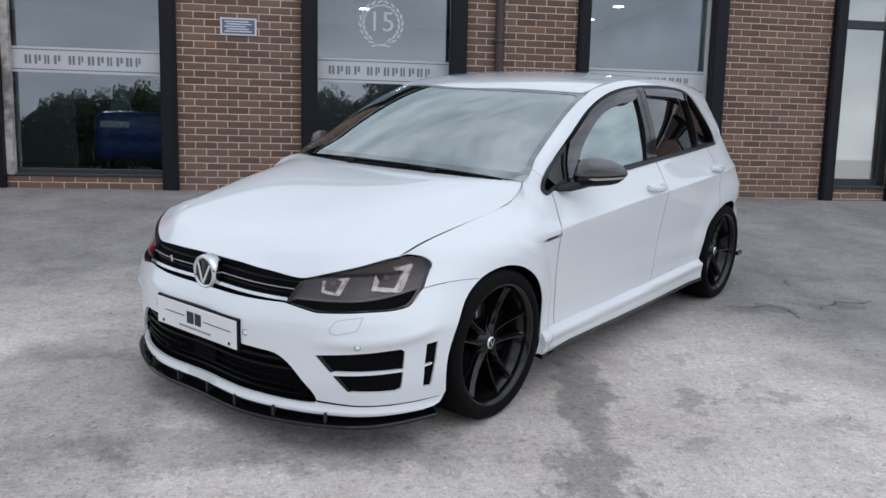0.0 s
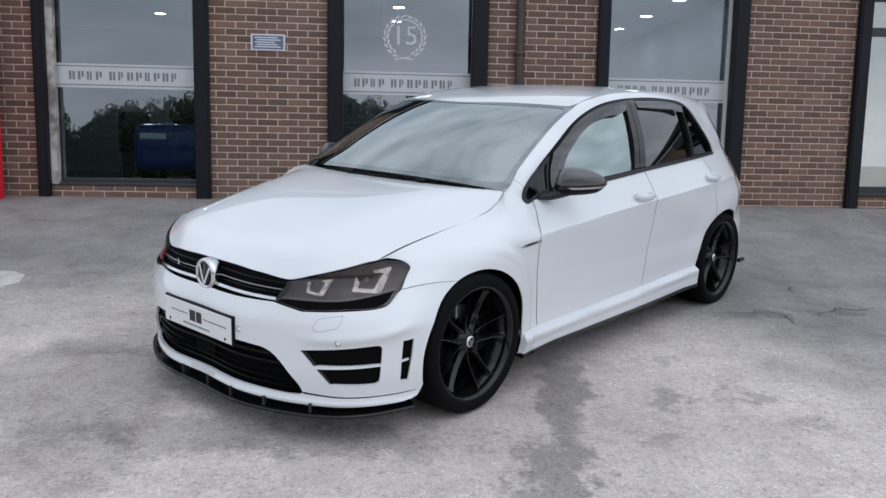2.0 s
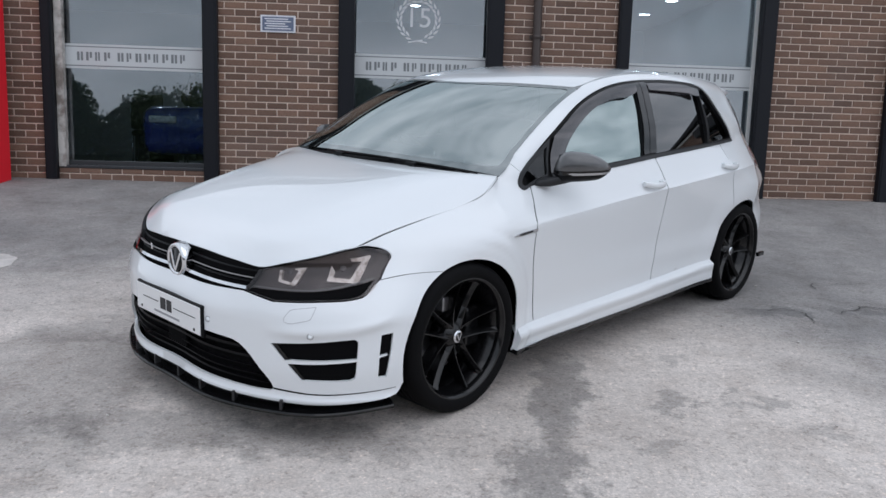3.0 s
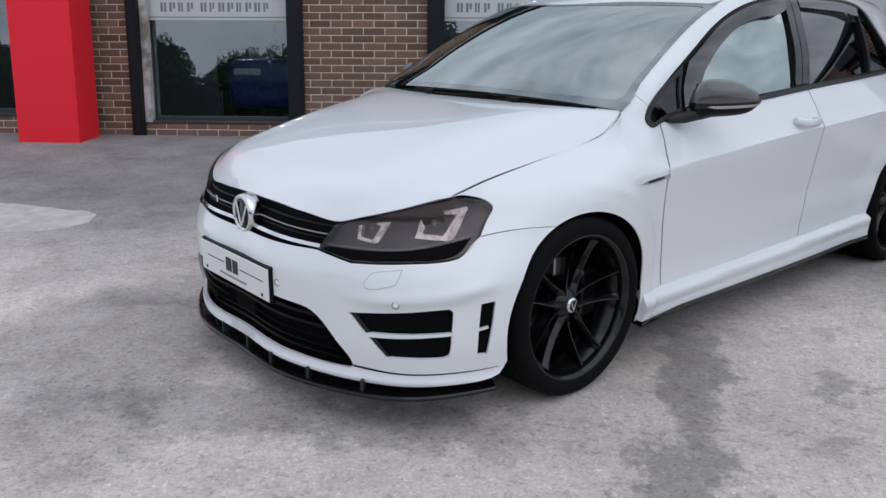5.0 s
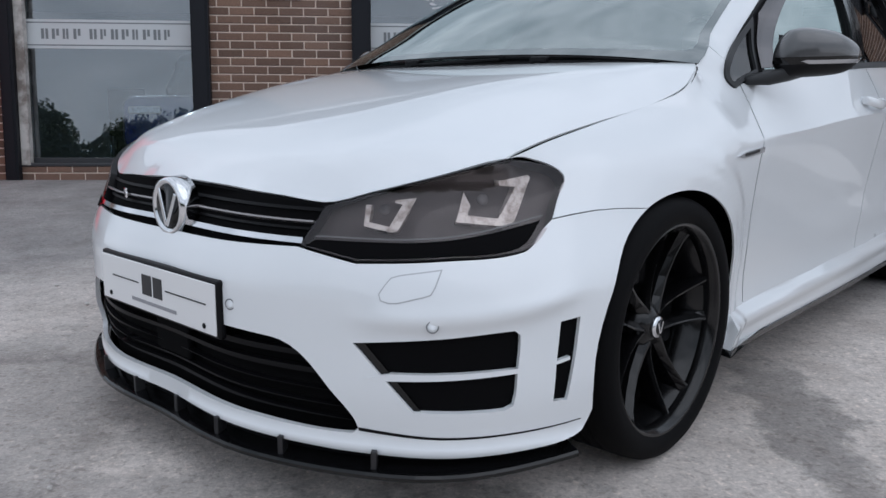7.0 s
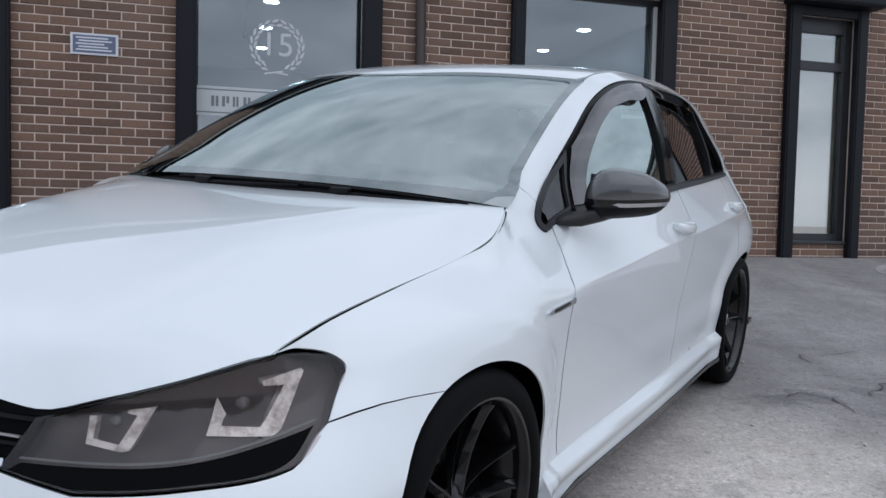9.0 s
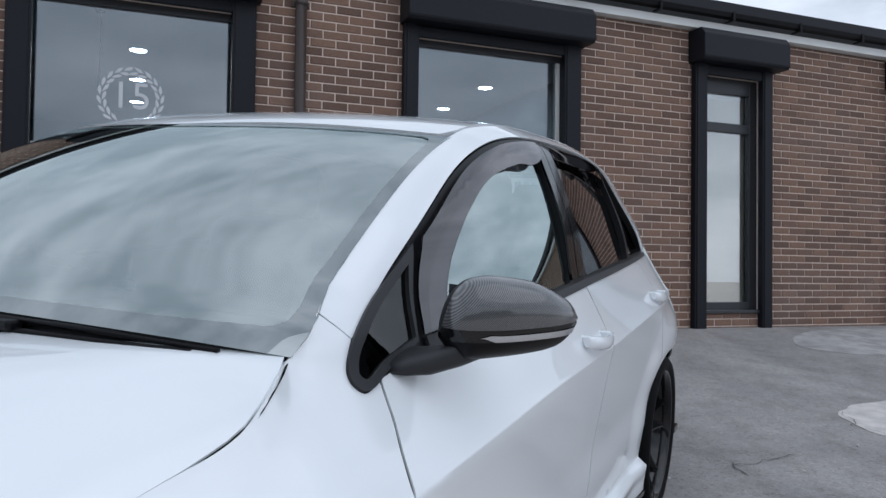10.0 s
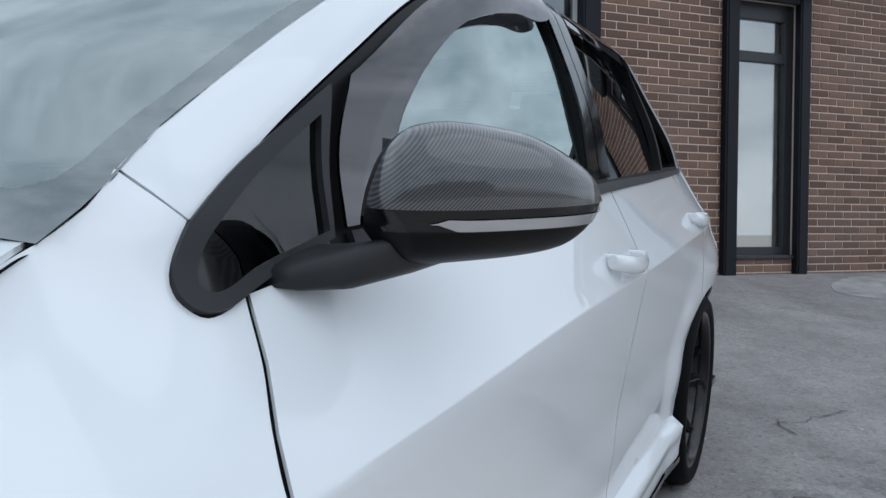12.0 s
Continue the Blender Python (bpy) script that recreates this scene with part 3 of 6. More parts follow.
def drainpipe():
    p = thing("drainpipe", label="dark brown plastic downpipe fixed to the brick wall", category="drainpipe")
    part("pipe", tube([(-4.10, -0.055, -0.04), (-4.10, -0.055, 1.5), (-4.10, -0.055, 2.95), (-4.10, -0.15, 3.18)], 0.048, 14), M["pipe"], p)
    for z in (0.5, 1.7, 2.75):
        part("clip", joined(lathe([(0.049, z - 0.02), (0.056, z - 0.02), (0.056, z + 0.02), (0.049, z + 0.02)], 16, "Z"), box(-0.075, 0.075, 0.03, 0.055, z - 0.02, z + 0.02)), M["pipe"], p, m=pose(-4.10, -0.055, 0))


M["pipe"] = material("brown_pipe", (0.06, 0.045, 0.04), 0.45)
drainpipe()

# ================================================================ the car
# car axes: x forward from the front axle, y to its left, z up
car = thing("hatchback_car", CAR, "white pearl five-door hatchback with black wheels, parked on the yard", "car")
WB = -2.63

lo = spline([(-28, .898), (-18, .872), (0, .828), (18, .872), (28, .898), (38, .928), (47, .958), (57, .960), (66, .945), (75, .915), (85, .898)])
hi = spline([(-45, .868), (-31, .838), (0, .742), (31, .838), (45, .868), (57, .864), (67, .850), (76, .845), (85, .845)])
base = spline([(.10, .830), (.16, .842), (.24, .850), (.32, .846), (.45, .864), (.60, .882), (.72, .890), (.80, .882), (.88, .862), (.96, .835), (1.02, .812), (1.10, .785), (1.20, .742), (1.30, .690), (1.38, .640), (1.46, .56)])
# doors: tucked in below the crease, leaning in above it
door_low = spline([(.10, .828), (.24, .846), (.32, .842), (.45, .856), (.60, .879), (.745, .9035)])
door_high = spline([(.745, .9035), (.80, .8845), (.88, .857), (.96, .829), (1.02, .808), (1.10, .785), (1.20, .742), (1.30, .690), (1.38, .640), (1.46, .56)])
plan = spline([(.3, -.02), (0, -.004), (-.4, -.008), (-1.3, 0), (-2.3, 0), (-2.7, -.004), (-3.0, -.03), (-3.2, -.075), (-3.40, -.19)])
upper = spline([(.1, 0), (-.2, -.045), (-.41, -.066), (-.7, -.054), (-1.0, -.022), (-1.4, 0), (-2.0, -.006), (-2.55, -.030), (-2.9, -.072), (-3.3, -.115)])
tail_in = curve([(-2.80, 0), (-3.0, -.038), (-3.2, -.064), (-3.4, -.075)])
hood_edge_z = curve([(.52, .718), (.47, .735), (.3, .768), (.1, .809), (0, .829), (-.1, .851), (-.15, .866), (-.2, .890), (-.25, .922), (-.29, .938), (-.33, .950), (-.42, .988)])
hood_edge_y = curve([(.52, .70), (.47, .721), (.3, .708), (.1, .722), (0, .733), (-.1, .745), (-.15, .757), (-.2, .767), (-.25, .762), (-.29, .748), (-.33, .727), (-.42, .715)])
hood_72 = spline([(.75, .655), (.6, .695), (.47, .736), (.3, .764), (.1, .810), (0, .834), (-.1, .866), (-.2, .9085), (-.25, .9335), (-.29, .9455), (-.33, .952)])
crease_z = spline([(-.3, .755), (-.47, .761), (-.75, .774), (-1.1, .799), (-1.54, .822), (-2.1, .848), (-2.7, .875)])
# upper edge of the body side: windscreen edge, then roof edge
side_top = spline([(-.33, .952), (-.41, 1.003), (-.5, 1.055), (-.6, 1.114), (-.7, 1.170), (-.85, 1.247), (-1.045, 1.326), (-1.3, 1.384), (-1.7, 1.412), (-2.2, 1.419), (-2.7, 1.390), (-3.0, 1.345), (-3.2, 1.30)])


ridge_z = spline([(36, .434), (43.3, .437), (52.6, .445), (58.3, .456), (64.5, .480), (72, .505)])


def nose_r(deg, z):
    b = step(.46, .69, z) + max(0.0, (z - .72)) * 1.2
    low = lo(deg) - .018 * step(.30, .14, z)
    fold = step(34, 44, deg) * step(69, 60, deg)
    rz = ridge_z(deg)
    low += .012 * math.exp(-((z - .166) / .017) ** 2) * step(72, 66, deg)
    low += fold * (.010 * math.exp(-((z - rz) / .026) ** 2) - .005 * step(rz + .01, rz - .03, z))
    return low + (hi(deg) - low) * b


def nose(deg, z):
    """Front surface, by the angle from straight ahead."""
    r = nose_r(deg, z)
    return (r * math.cos(radians(deg)), r * math.sin(radians(deg)), z)


def nose_y(x, z):
    deg = 78.0
    for _ in range(12):
        r = nose_r(deg, z)
        deg = math.degrees(math.acos(max(-1.0, min(1.0, x / r))))
    return nose_r(deg, z) * math.sin(radians(deg))


def belt_z(x):
    """Lower edge of the side windows, and a line rising over the rear quarter."""
    low = .922 + (-.62 - x) * .068 if x > -1.5 else .982 + (-1.5 - x) * .042
    return low + .04 * step(-2.45, -2.85, x)


def side_section(x, z):
    zs = z - (crease_z(x) - .745) * step(.40, .55, z) * step(1.02, .90, z) * step(-.25, -.5, x)
    kink = step(-.22, -.50, x)
    return base(zs) * (1 - kink) + (door_low(zs) if zs < .745 else door_high(zs)) * kink + plan(x) + upper(x) * step(.74, .93, z)


def side_form(x, z):
    """Body side without the arch lips."""
    y = side_section(x, z)
    if x < -.3:
        # a straight lean from the crease up to the windows
        c, b = crease_z(x), belt_z(x)
        if c < z < b:
            t = (z - c) / (b - c)
            ya, yb = side_section(x, c), side_section(x, b)
            y += (ya + (yb - ya) * t ** .92 - y) * step(-.3, -.6, x)
    if x < -2.2:
        y += (.014 * math.exp(-((z - .70) / .10) ** 2) - .020 * step(1.09, 1.29, z)) * step(-2.2, -2.7, x)
        if x < -2.80:
            y += tail_in(x) * step(.50, .68, z)
    if x > -.25:
        y += (nose_y(x, z) - y) * step(-.25, .16, x)
    if x > -.45:
        h = hood_edge_z(x)
        u = min(max((z - (h - .17)) / .17, 0.0), 1.2)
        w = step(-.45, -.30, x)
        target = y + (min(y, hood_edge_y(x)) - y) * min(1.0, u) ** 2.0
        y += (target - y) * w
    return y


TAPS = [(k / 3.0, math.exp(-.5 * (k / 1.6) ** 2)) for k in range(-3, 4)]
TAP_SUM = sum(w for _, w in TAPS)


def side_y(x, z):
    ease = step(-.58, -.42, x) * step(.24, .06, x) * step(.50, .62, z) if -.58 < x < .24 else 0.0
    if ease > 0:
        # even out the wing along its length, keeping level with the bonnet edge
        h0 = hood_edge_z(x) - .6
        ease *= 1 - step(.78, .99, (z - .6) / h0)
        y = 0.0
        for k, w in TAPS:
            xx = x + .115 * k * ease
            y += w * side_form(xx, .6 + (z - .6) * (hood_edge_z(xx) - .6) / h0 if z > .6 else z)
        y /= TAP_SUM
    else:
        y = side_form(x, z)
    d = math.hypot(x, z - .318)
    if d < .47:
        y += (.011 * step(.465, .412, d) + .005 * step(.40, .36, d)) * (1 - step(-.25, .16, x))
    d = math.hypot(x - WB, z - .318)
    if d < .54:
        y += .011 * step(.54, .37, d)
    if x < -.33 and z > .95:
        u = min(max((z - (side_top(x) - .075)) / .075, 0.0), 1.25)
        y -= .034 * u * u * step(-.33, -.5, x)
    return y


def side(x, z):
    return (x, side_y(x, z), z)


hood_mid = spline([(.78, .645), (.745, .672), (.70, .700), (.6, .748), (.4, .822), (.2, .880), (0, .922), (-.2, .951), (-.36, .972)])
bone = spline([(.72, .44), (.628, .486), (.5, .525), (.3, .548), (.058, .578), (-.116, .615), (-.3, .66)])


lip_r = spline([(-22.6, .782), (-11.5, .750), (0, .742), (11.5, .750), (22.6, .782), (32.2, .827), (39.5, .849), (48, .860), (57, .861), (65, .85)])
lip_z = curve([(0, .664), (12, .660), (22, .653), (32.2, .645), (39.5, .671), (48, .704), (57, .738), (65, .76)])


def hood_raw(x, y):
    m, e = hood_mid(x), hood_72(x)
    z = m + (e - m) * (abs(y) / .72) ** 5.4
    line = bone(x)
    return z + .010 * step(line + .075, line - .055, abs(y)) * step(.74, .55, x) * step(-.34, -.1, x)


def hood(x, y):
    z = hood_raw(x, y)
    deg = math.degrees(math.atan2(abs(y), max(x, .01)))
    if x > .2 and deg < 62:
        r = lip_r(deg)
        s = r - math.hypot(x, y)
        if s < .085:
            drop = lip_z(deg) - hood_raw(r * math.cos(radians(deg)), r * math.sin(radians(deg)))
            z += drop * (1 - step(-.035, .085, s)) * 1.28 * step(62, 54, deg) if s > 0 else drop * step(62, 54, deg)
    return (x, y, z)


def screen(u, v):
    """Windscreen: u across -1..1, v up 0..1."""
    xe = -.33 - .725 * v
    ze = side_top(xe)
    we = side_y(xe, ze) + .003
    k = 4 * v * (1 - v)
    xc, zc = -.205 - .64 * v + .012 * k, .985 + .35 * v + .022 * k
    f = .55 * u * u + .45 * u ** 4
    return (xc + (xe - xc) * f, u * we, zc + (ze - .003 - zc) * f)


roof_mid = spline([(-.80, 1.316), (-.845, 1.337), (-.965, 1.374), (-1.3, 1.421), (-1.65, 1.447), (-2.0, 1.452), (-2.5, 1.437), (-2.9, 1.410), (-3.2, 1.378)])
roof_half = spline([(x, side_y(x, side_top(x) + .002) - .001) for x in (-.96, -1.15, -1.35, -1.6, -1.9, -2.2, -2.5, -2.75, -3.0, -3.15)])


def roof(x, y):
    t = abs(y) / roof_half(x)
    return (x, y, roof_mid(x) + (side_top(x) + .004 - roof_mid(x)) * t ** 2.6)


def both_sides(name, poly, mat, label="", parent=None, place=side, **kw):
    obs = []
    for mir in (False, True):
        me = skin(poly, place, flip=True, mirror=mir, **kw)
        obs.append(part(name, me, mat, parent or car, label))
    return obs


arch_r_front = spline([(-30, .355), (0, .350), (20, .340), (40, .334), (60, .325), (80, .326), (100, .333), (120, .337), (140, .343), (160, .350), (202, .355)])


def arch_point(ax, a):
    r = arch_r_front(a) if ax == 0 else .343
    return (ax + r * math.cos(radians(a)), .318 + r * math.sin(radians(a)))


def arch_line(ax, a0, a1, n):
    return [arch_point(ax, a0 + (a1 - a0) * i / n) for i in range(n + 1)]


arch_f = arch_line(0, 68, 180 + 22, 30)           # from the bumper seam over the top to the skirt
# fender
fender = outline(arch_f + [(-.36, .20), (-.505, .20), (-.507, .27), (-.493, .36, 1), (-.468, .46, 1), (-.436, .58, 1), (-.418, .69, 1), (-.421, .765, 1), (-.437, .805, 1), (-.466, .85, 1), (-.487, .9005), (-.455, .8905, 1), (-.430, .8905, 1), (-.416, .909, 1), (-.425, .932, 1), (-.452, .962), (-.408, 1.004), (-.372, .975), (-.33, .950, 1), (-.29, .938, 1), (-.25, .922, 1), (-.2, .890, 1), (-.15, .866, 1), (-.05, .840, 1), (.1, .809, 1), (.3, .768, 1), (.465, .737), (.399, .735, 1), (.322, .702, 1)] + [(nose(d_, z_)[0], z_) for d_, z_ in ((66.0, .665), (63.4, .6165), (67, .6225), (71, .6262), (75.5, .6255), (78.5, .6225))], .006)
CREASE = [[(float(x), crease_z(x) + k) for x in np.arange(-.42, -3.2, -.015)] for k in (-.002, .002)]
both_sides("front_wing", fender, M["paint"], gap=.0010, grid=.016, ridges=CREASE)
front_door = outline([(-.490, .9015), (-.470, .85, 1), (-.441, .805, 1), (-.425, .765, 1), (-.422, .69, 1), (-.440, .58, 1), (-.472, .46, 1), (-.497, .36, 1), (-.511, .267), (-1.56, .290), (-1.558, .67, 1), (-1.54, .88, 1), (-1.505, .988), (-1.0, .956, 1), (-.66, .922, 1)], .03)
both_sides("front_door", front_door, M["paint"], ridges=CREASE)
rear_door = outline([(-1.508, .988), (-1.543, .88, 1), (-1.561, .67, 1), (-1.563, .290), (-2.268, .306)] + arch_line(WB, 2, 62, 10)[1:] + [(-2.395, .80, 1), (-2.40, .92, 1), (-2.36, 1.020), (-2.0, 1.012, 1)], .03)
both_sides("rear_door", rear_door, M["paint"], ridges=CREASE)

WIN_TOP = [(-.445, .935), (-.56, 1.022, 1), (-.75, 1.138, 1), (-.98, 1.258, 1), (-1.20, 1.330, 1), (-1.45, 1.369, 1), (-1.8, 1.386, 1), (-2.1, 1.382, 1), (-2.32, 1.358, 1), (-2.45, 1.278, 1), (-2.545, 1.12, 1), (-2.587, 1.036)]
TAIL = [(-3.05, 1.318), (-3.16, 1.10, 1), (-3.25, .98, 1), (-3.34, .80, 1), (-3.385, .62, 1), (-3.38, .45, 1), (-3.32, .25), (-3.20, .20), (-2.99, .22)]
top_line = [(-.408, 1.004)] + [(x, side_top(x) + .002, 1) for x in (-.5, -.65, -.85, -1.045, -1.2, -1.5, -1.9, -2.3, -2.7, -2.95)]
frame_poly = outline([(-.452, .962)] + top_line + TAIL + arch_line(WB, 180 + 16, 62, 26) + [(-2.398, .80, 1), (-2.403, .92, 1), (-2.363, 1.020)] + WIN_TOP[::-1], .025)
both_sides("body_side", frame_poly, M["paint"], ridges=CREASE)
# skirt below the doors
skirt = outline([(-.345, .185), (-.358, .27), (-.375, .288), (-.468, .290), (-1.3, .309), (-2.262, .330), (-2.275, .205), (-1.3, .192)], .03)


def skirt_place(x, z):
    top = .286 + (-.468 - x) * .0224
    y = side_y(x, z) - .004 + .037 * step(top, top - .030, z) - .012 * step(top - .034, top - .080, z)
    return (x, y, z)


both_sides("side_skirt", skirt, M["paint"], place=skirt_place, gap=0.001, flange=0.03, grid=.014)
blade = outline([(-.345, .165), (-.345, .184), (-2.275, .204), (-2.275, .185)], .08)
both_sides("skirt_blade", blade, M["black_gloss"], "gloss black side skirt blade", place=lambda x, z: (x, side_y(x, z) + .026, z), gap=0, flange=0.05)

# bonnet
bonnet = []
front_edge = [(.742, 0, 1), (.735, .15, 1), (.722, .30, 1), (.700, .44, 1), (.655, .54, 1), (.575, .64, 1), (.470, .722)]
right_side = [(x, hood_edge_y(x), 1) for x in (.3, .1, -.05, -.15, -.2, -.25, -.29)] + [(-.330, .726)]
rear_edge = [(-.293, .62, 1), (-.225, .40, 1), (-.205, .20, 1), (-.20, 0, 1)]
half = front_edge + right_side + rear_edge
bonnet_poly = outline(half + [(p[0], -p[1], *p[2:]) for p in half[-2:0:-1]], .03)
part("bonnet", skin(bonnet_poly, hood, gap=.0018, flange=.005, flip=False), M["paint"], car)
# roof
roof_poly = [(x, roof_half(x)) for x in np.linspace(-1.07, -2.88, 40)] + [(x, -roof_half(x)) for x in np.linspace(-2.88, -1.07, 40)]
front_roof = [(-.845 - .21 * (y / .615) ** 2, y) for y in np.linspace(-.60, .60, 28)]
roof_poly = [(float(x), float(y)) for x, y in roof_poly[1:-1]] + [(float(x), float(y)) for x, y in front_roof]
part("roof", skin(roof_poly, roof, gap=.002, flange=.012, flip=False), M["paint"], car)
# windscreen
sc = outline([(-1, 0), (1, 0), (1, 1), (-1, 1)], .1)
part("windscreen", skin(sc, screen, grid=.07, gap=0, flange=0), M["carglass"], car, "tinted windscreen reflecting the clouds").visible_shadow = False

# ---- inner linings
for ob_name, poly_ in (("door_lining", front_door), ("door_lining", rear_door), ("side_lining", frame_poly)):
    both_sides(ob_name, poly_, M["void"], lift=-.0035 if ob_name == "door_lining" else -.011, gap=-.005 if ob_name == "door_lining" else -.002, flange=0, grid=.04)
part("roof_lining", skin(roof_poly, roof, gap=-.004, flange=0, lift=-.016, grid=.08), M["lining"], car)
part("bonnet_lining", skin(bonnet_poly, hood, gap=-.005, flange=0, lift=-.006, grid=.05), M["void"], car)

# ---- front bumper
M["ring"] = material("sensor_ring", (0.20, 0.21, 0.22), 0.6)
DEG = .0157


def nose_u(u, z):
    if u < 0:
        x, y, zz = nose(-u / DEG, z)
        return (x, -y, zz)
    return nose(u / DEG, z)


def deg_pts(pts):
    return [(p[0] * DEG, p[1], *p[2:]) for p in pts]


def mirrored(pts):
    return [(-p[0], p[1], *p[2:]) for p in pts]


def arch_deg(a):
    x, z = arch_point(0, a)
    return (math.degrees(math.atan2(nose_y(x, z), x)), z)


right = [(0, .553, 1), (15, .556, 1), (29.5, .563), (37.8, .540), (48, .549, 1), (58.5, .562, 1), (61.5, .600, 1), (63.2, .6165), (67, .6225), (71, .6262), (75.5, .6255), (78.5, .6225)] + [arch_deg(a) for a in range(68, -20, -6)] + [(66.8, .180, 1), (58, .162, 1), (40, .157, 1), (20, .162, 1), (0, .166, 1)]
bumper_poly = outline(deg_pts(right) + mirrored(deg_pts(right[-2:0:-1])), .022)
intake_half = [(0, .385), (26, .378, 1), (30, .356, 1), (34.3, .287, 1), (37.9, .207, 1), (35.5, .195, 1), (21.5, .197, 1), (0, .199, 1)]
intake_hole = outline(deg_pts(intake_half) + mirrored(deg_pts(intake_half[-2:0:-1])), .02)
vent_pts = [(37.6, .386), (47, .402), (56.5, .414, 1), (57.2, .405, 1), (57.0, .33), (56.6, .262, 1), (55.6, .254, 1), (44.8, .254), (41.5, .316)]
slot_pts = [(62.6, .423), (65.3, .428), (64.9, .36), (63.9, .258), (62.0, .260), (62.2, .34)]
vent_hole, slot_hole = outline(deg_pts(vent_pts), .02), outline(deg_pts(slot_pts), .02)
flip_ = lambda p: [Vector((-q[0], q[1])) for q in p]
RIDGE = [(s_ * d_ * DEG, ridge_z(d_) + k_) for s_ in (1, -1) for d_ in np.arange(36, 78, .8) for k_ in (-.036, -.027, -.018, -.009, 0, .009, .018, .027, .036)]
bumper = part("front_bumper", skin(bumper_poly, nose_u, [intake_hole, vent_hole, slot_hole, flip_(vent_hole), flip_(slot_hole)], grid=.022, extra=RIDGE, flange=.012, gap=.0008), M["paint"], car)
part("bumper_backing", skin(bumper_poly, nose_u, grid=.05, flange=0, lift=-.045, gap=.012), M["void"], car)
def lamp_u(u, z):
    """The nose, drawn in to lie flush with the wing."""
    x, y, zz = nose_u(u, z)
    return (x, math.copysign(min(abs(y), side_y(x, zz)), y), zz)


for s in (1, -1):
    g = lambda pts: deg_pts(pts) if s > 0 else mirrored(deg_pts(pts))
    part("vent_liner", skin(outline(g(vent_pts), .02), lamp_u, grid=.03, gap=-.003, flange=0, lift=-.011), M["void"], bumper, "black vent recess")
    part("vent_rim", skin(outline(g([(37.4, .387), (38.8, .387), (42.6, .316), (45.6, .254), (44.4, .252), (41.2, .316)]), .02), lamp_u, grid=.03, gap=0, flange=.02, lift=-.006), M["black_gloss"], bumper)
    part("vent_blade", skin(outline(g([(38.6, .3175), (42, .330), (57.3, .338), (57.2, .3285), (41.5, .3150)]), .02), lamp_u, grid=.03, gap=0, flange=.018, lift=.001), M["paint"], bumper, "white blade across the vent")
    part("slot_liner", skin(outline(g(slot_pts), .02), lamp_u, grid=.03, gap=-.003, flange=0, lift=-.009), M["void"], bumper)
    part("slot_blade", skin(outline(g([(61.9, .336), (61.9, .343), (64.0, .350), (64.0, .343)]), .02), lamp_u, grid=.03, gap=0, flange=.014, lift=.001), M["paint"], bumper)
    # washer cover and parking sensors
    cover = outline(g([(41.0, .476, 1), (42.2, .517, 1), (43.2, .522, 1), (48.0, .533), (46.7, .490, 1), (45.8, .485, 1)]), .015)
    part("washer_seam", skin(shrunk(cover, -.0017), lamp_u, grid=.02, gap=0, flange=.003, lift=.0006), M["seam"], bumper)
    part("washer_cover", skin(cover, lamp_u, grid=.02, gap=.0006, flange=.004, lift=.0012), M["paint"], bumper)
    for dd, zz in ((46.9, .431), (19.2, .431)):
        c = Vector(lamp_u(s * dd * DEG, zz))
        aim = Vector((c.x, c.y, 0)).to_track_quat("Y", "Z").to_matrix().to_4x4()
        part("parking_sensor", lathe([(0, .0012), (.0098, .0012), (.0098, -.004), (0, -.004)], 20), M["paint"], bumper, "round white parking sensor", m=Matrix.Translation(c) @ aim)
        part("sensor_ring", lathe([(.0100, .0016), (.0122, .0016), (.0122, -.003), (.0100, -.003)], 20), M["ring"], bumper, m=Matrix.Translation(c) @ aim)
for s in (1, -1):
    g = lambda pts: deg_pts(pts) if s > 0 else mirrored(deg_pts(pts))
    part("lip_seam", skin(outline(g([(38.0, .203), (48, .195, 1), (60, .199, 1), (66.5, .206), (66.5, .2075), (60, .2020, 1), (48, .200, 1), (38.0, .210)]), .03), lamp_u, grid=.04, gap=0, flange=.004, lift=.0015), M["black_plastic"], bumper)
# lower grille slats
for k, zz in enumerate((.352, .318, .284, .250, .222)):
    half_w = 31.0 + 1.5 * k
    strip = outline([(-half_w * DEG, zz), (half_w * DEG, zz - (.012 if k > 1 else 0)), (half_w * DEG, zz - .011), (0, zz - .013 + .004 * k, 1), (-half_w * DEG, zz - .011)], .05)
    part("intake_slat", skin(strip, lamp_u, grid=.05, gap=0, flange=.016, lift=-.022), M["black_plastic"], bumper)
part("radar_cover", box(.79, .806, -.075, .075, .255, .36, .006), M["void"], bumper)

M["strut"] = material("strut_grey", (0.04, 0.04, 0.043), 0.35, 0.6)
# ---- splitter with struts
spl = []
for d in range(-66, 67, 3):
    spl.append(lo(abs(d)) + .016 - .018 * step(48, 66, abs(d)))
verts, faces = [], []
for d, r in zip(range(-66, 67, 3), spl):
    for rr, z in ((r - .10, .137), (r - .004, .121), (r, .116), (r, .109), (r - .006, .105), (r - .10, .118)):
        z += .006 + .014 * step(30, 66, abs(d))
        verts.append((rr * math.cos(radians(d)), rr * math.sin(radians(d)), z))
n6 = 6
for i in range(len(spl) - 1):
    for k in range(n6):
        faces.append((i * n6 + k, i * n6 + (k + 1) % n6, (i + 1) * n6 + (k + 1) % n6, (i + 1) * n6 + k))
faces += [tuple(range(n6))[::-1], tuple(range(len(verts) - n6, len(verts)))]
splitter = part("front_splitter", mesh_from("splitter", verts, faces), M["black_gloss"], car, "gloss black front splitter lip")
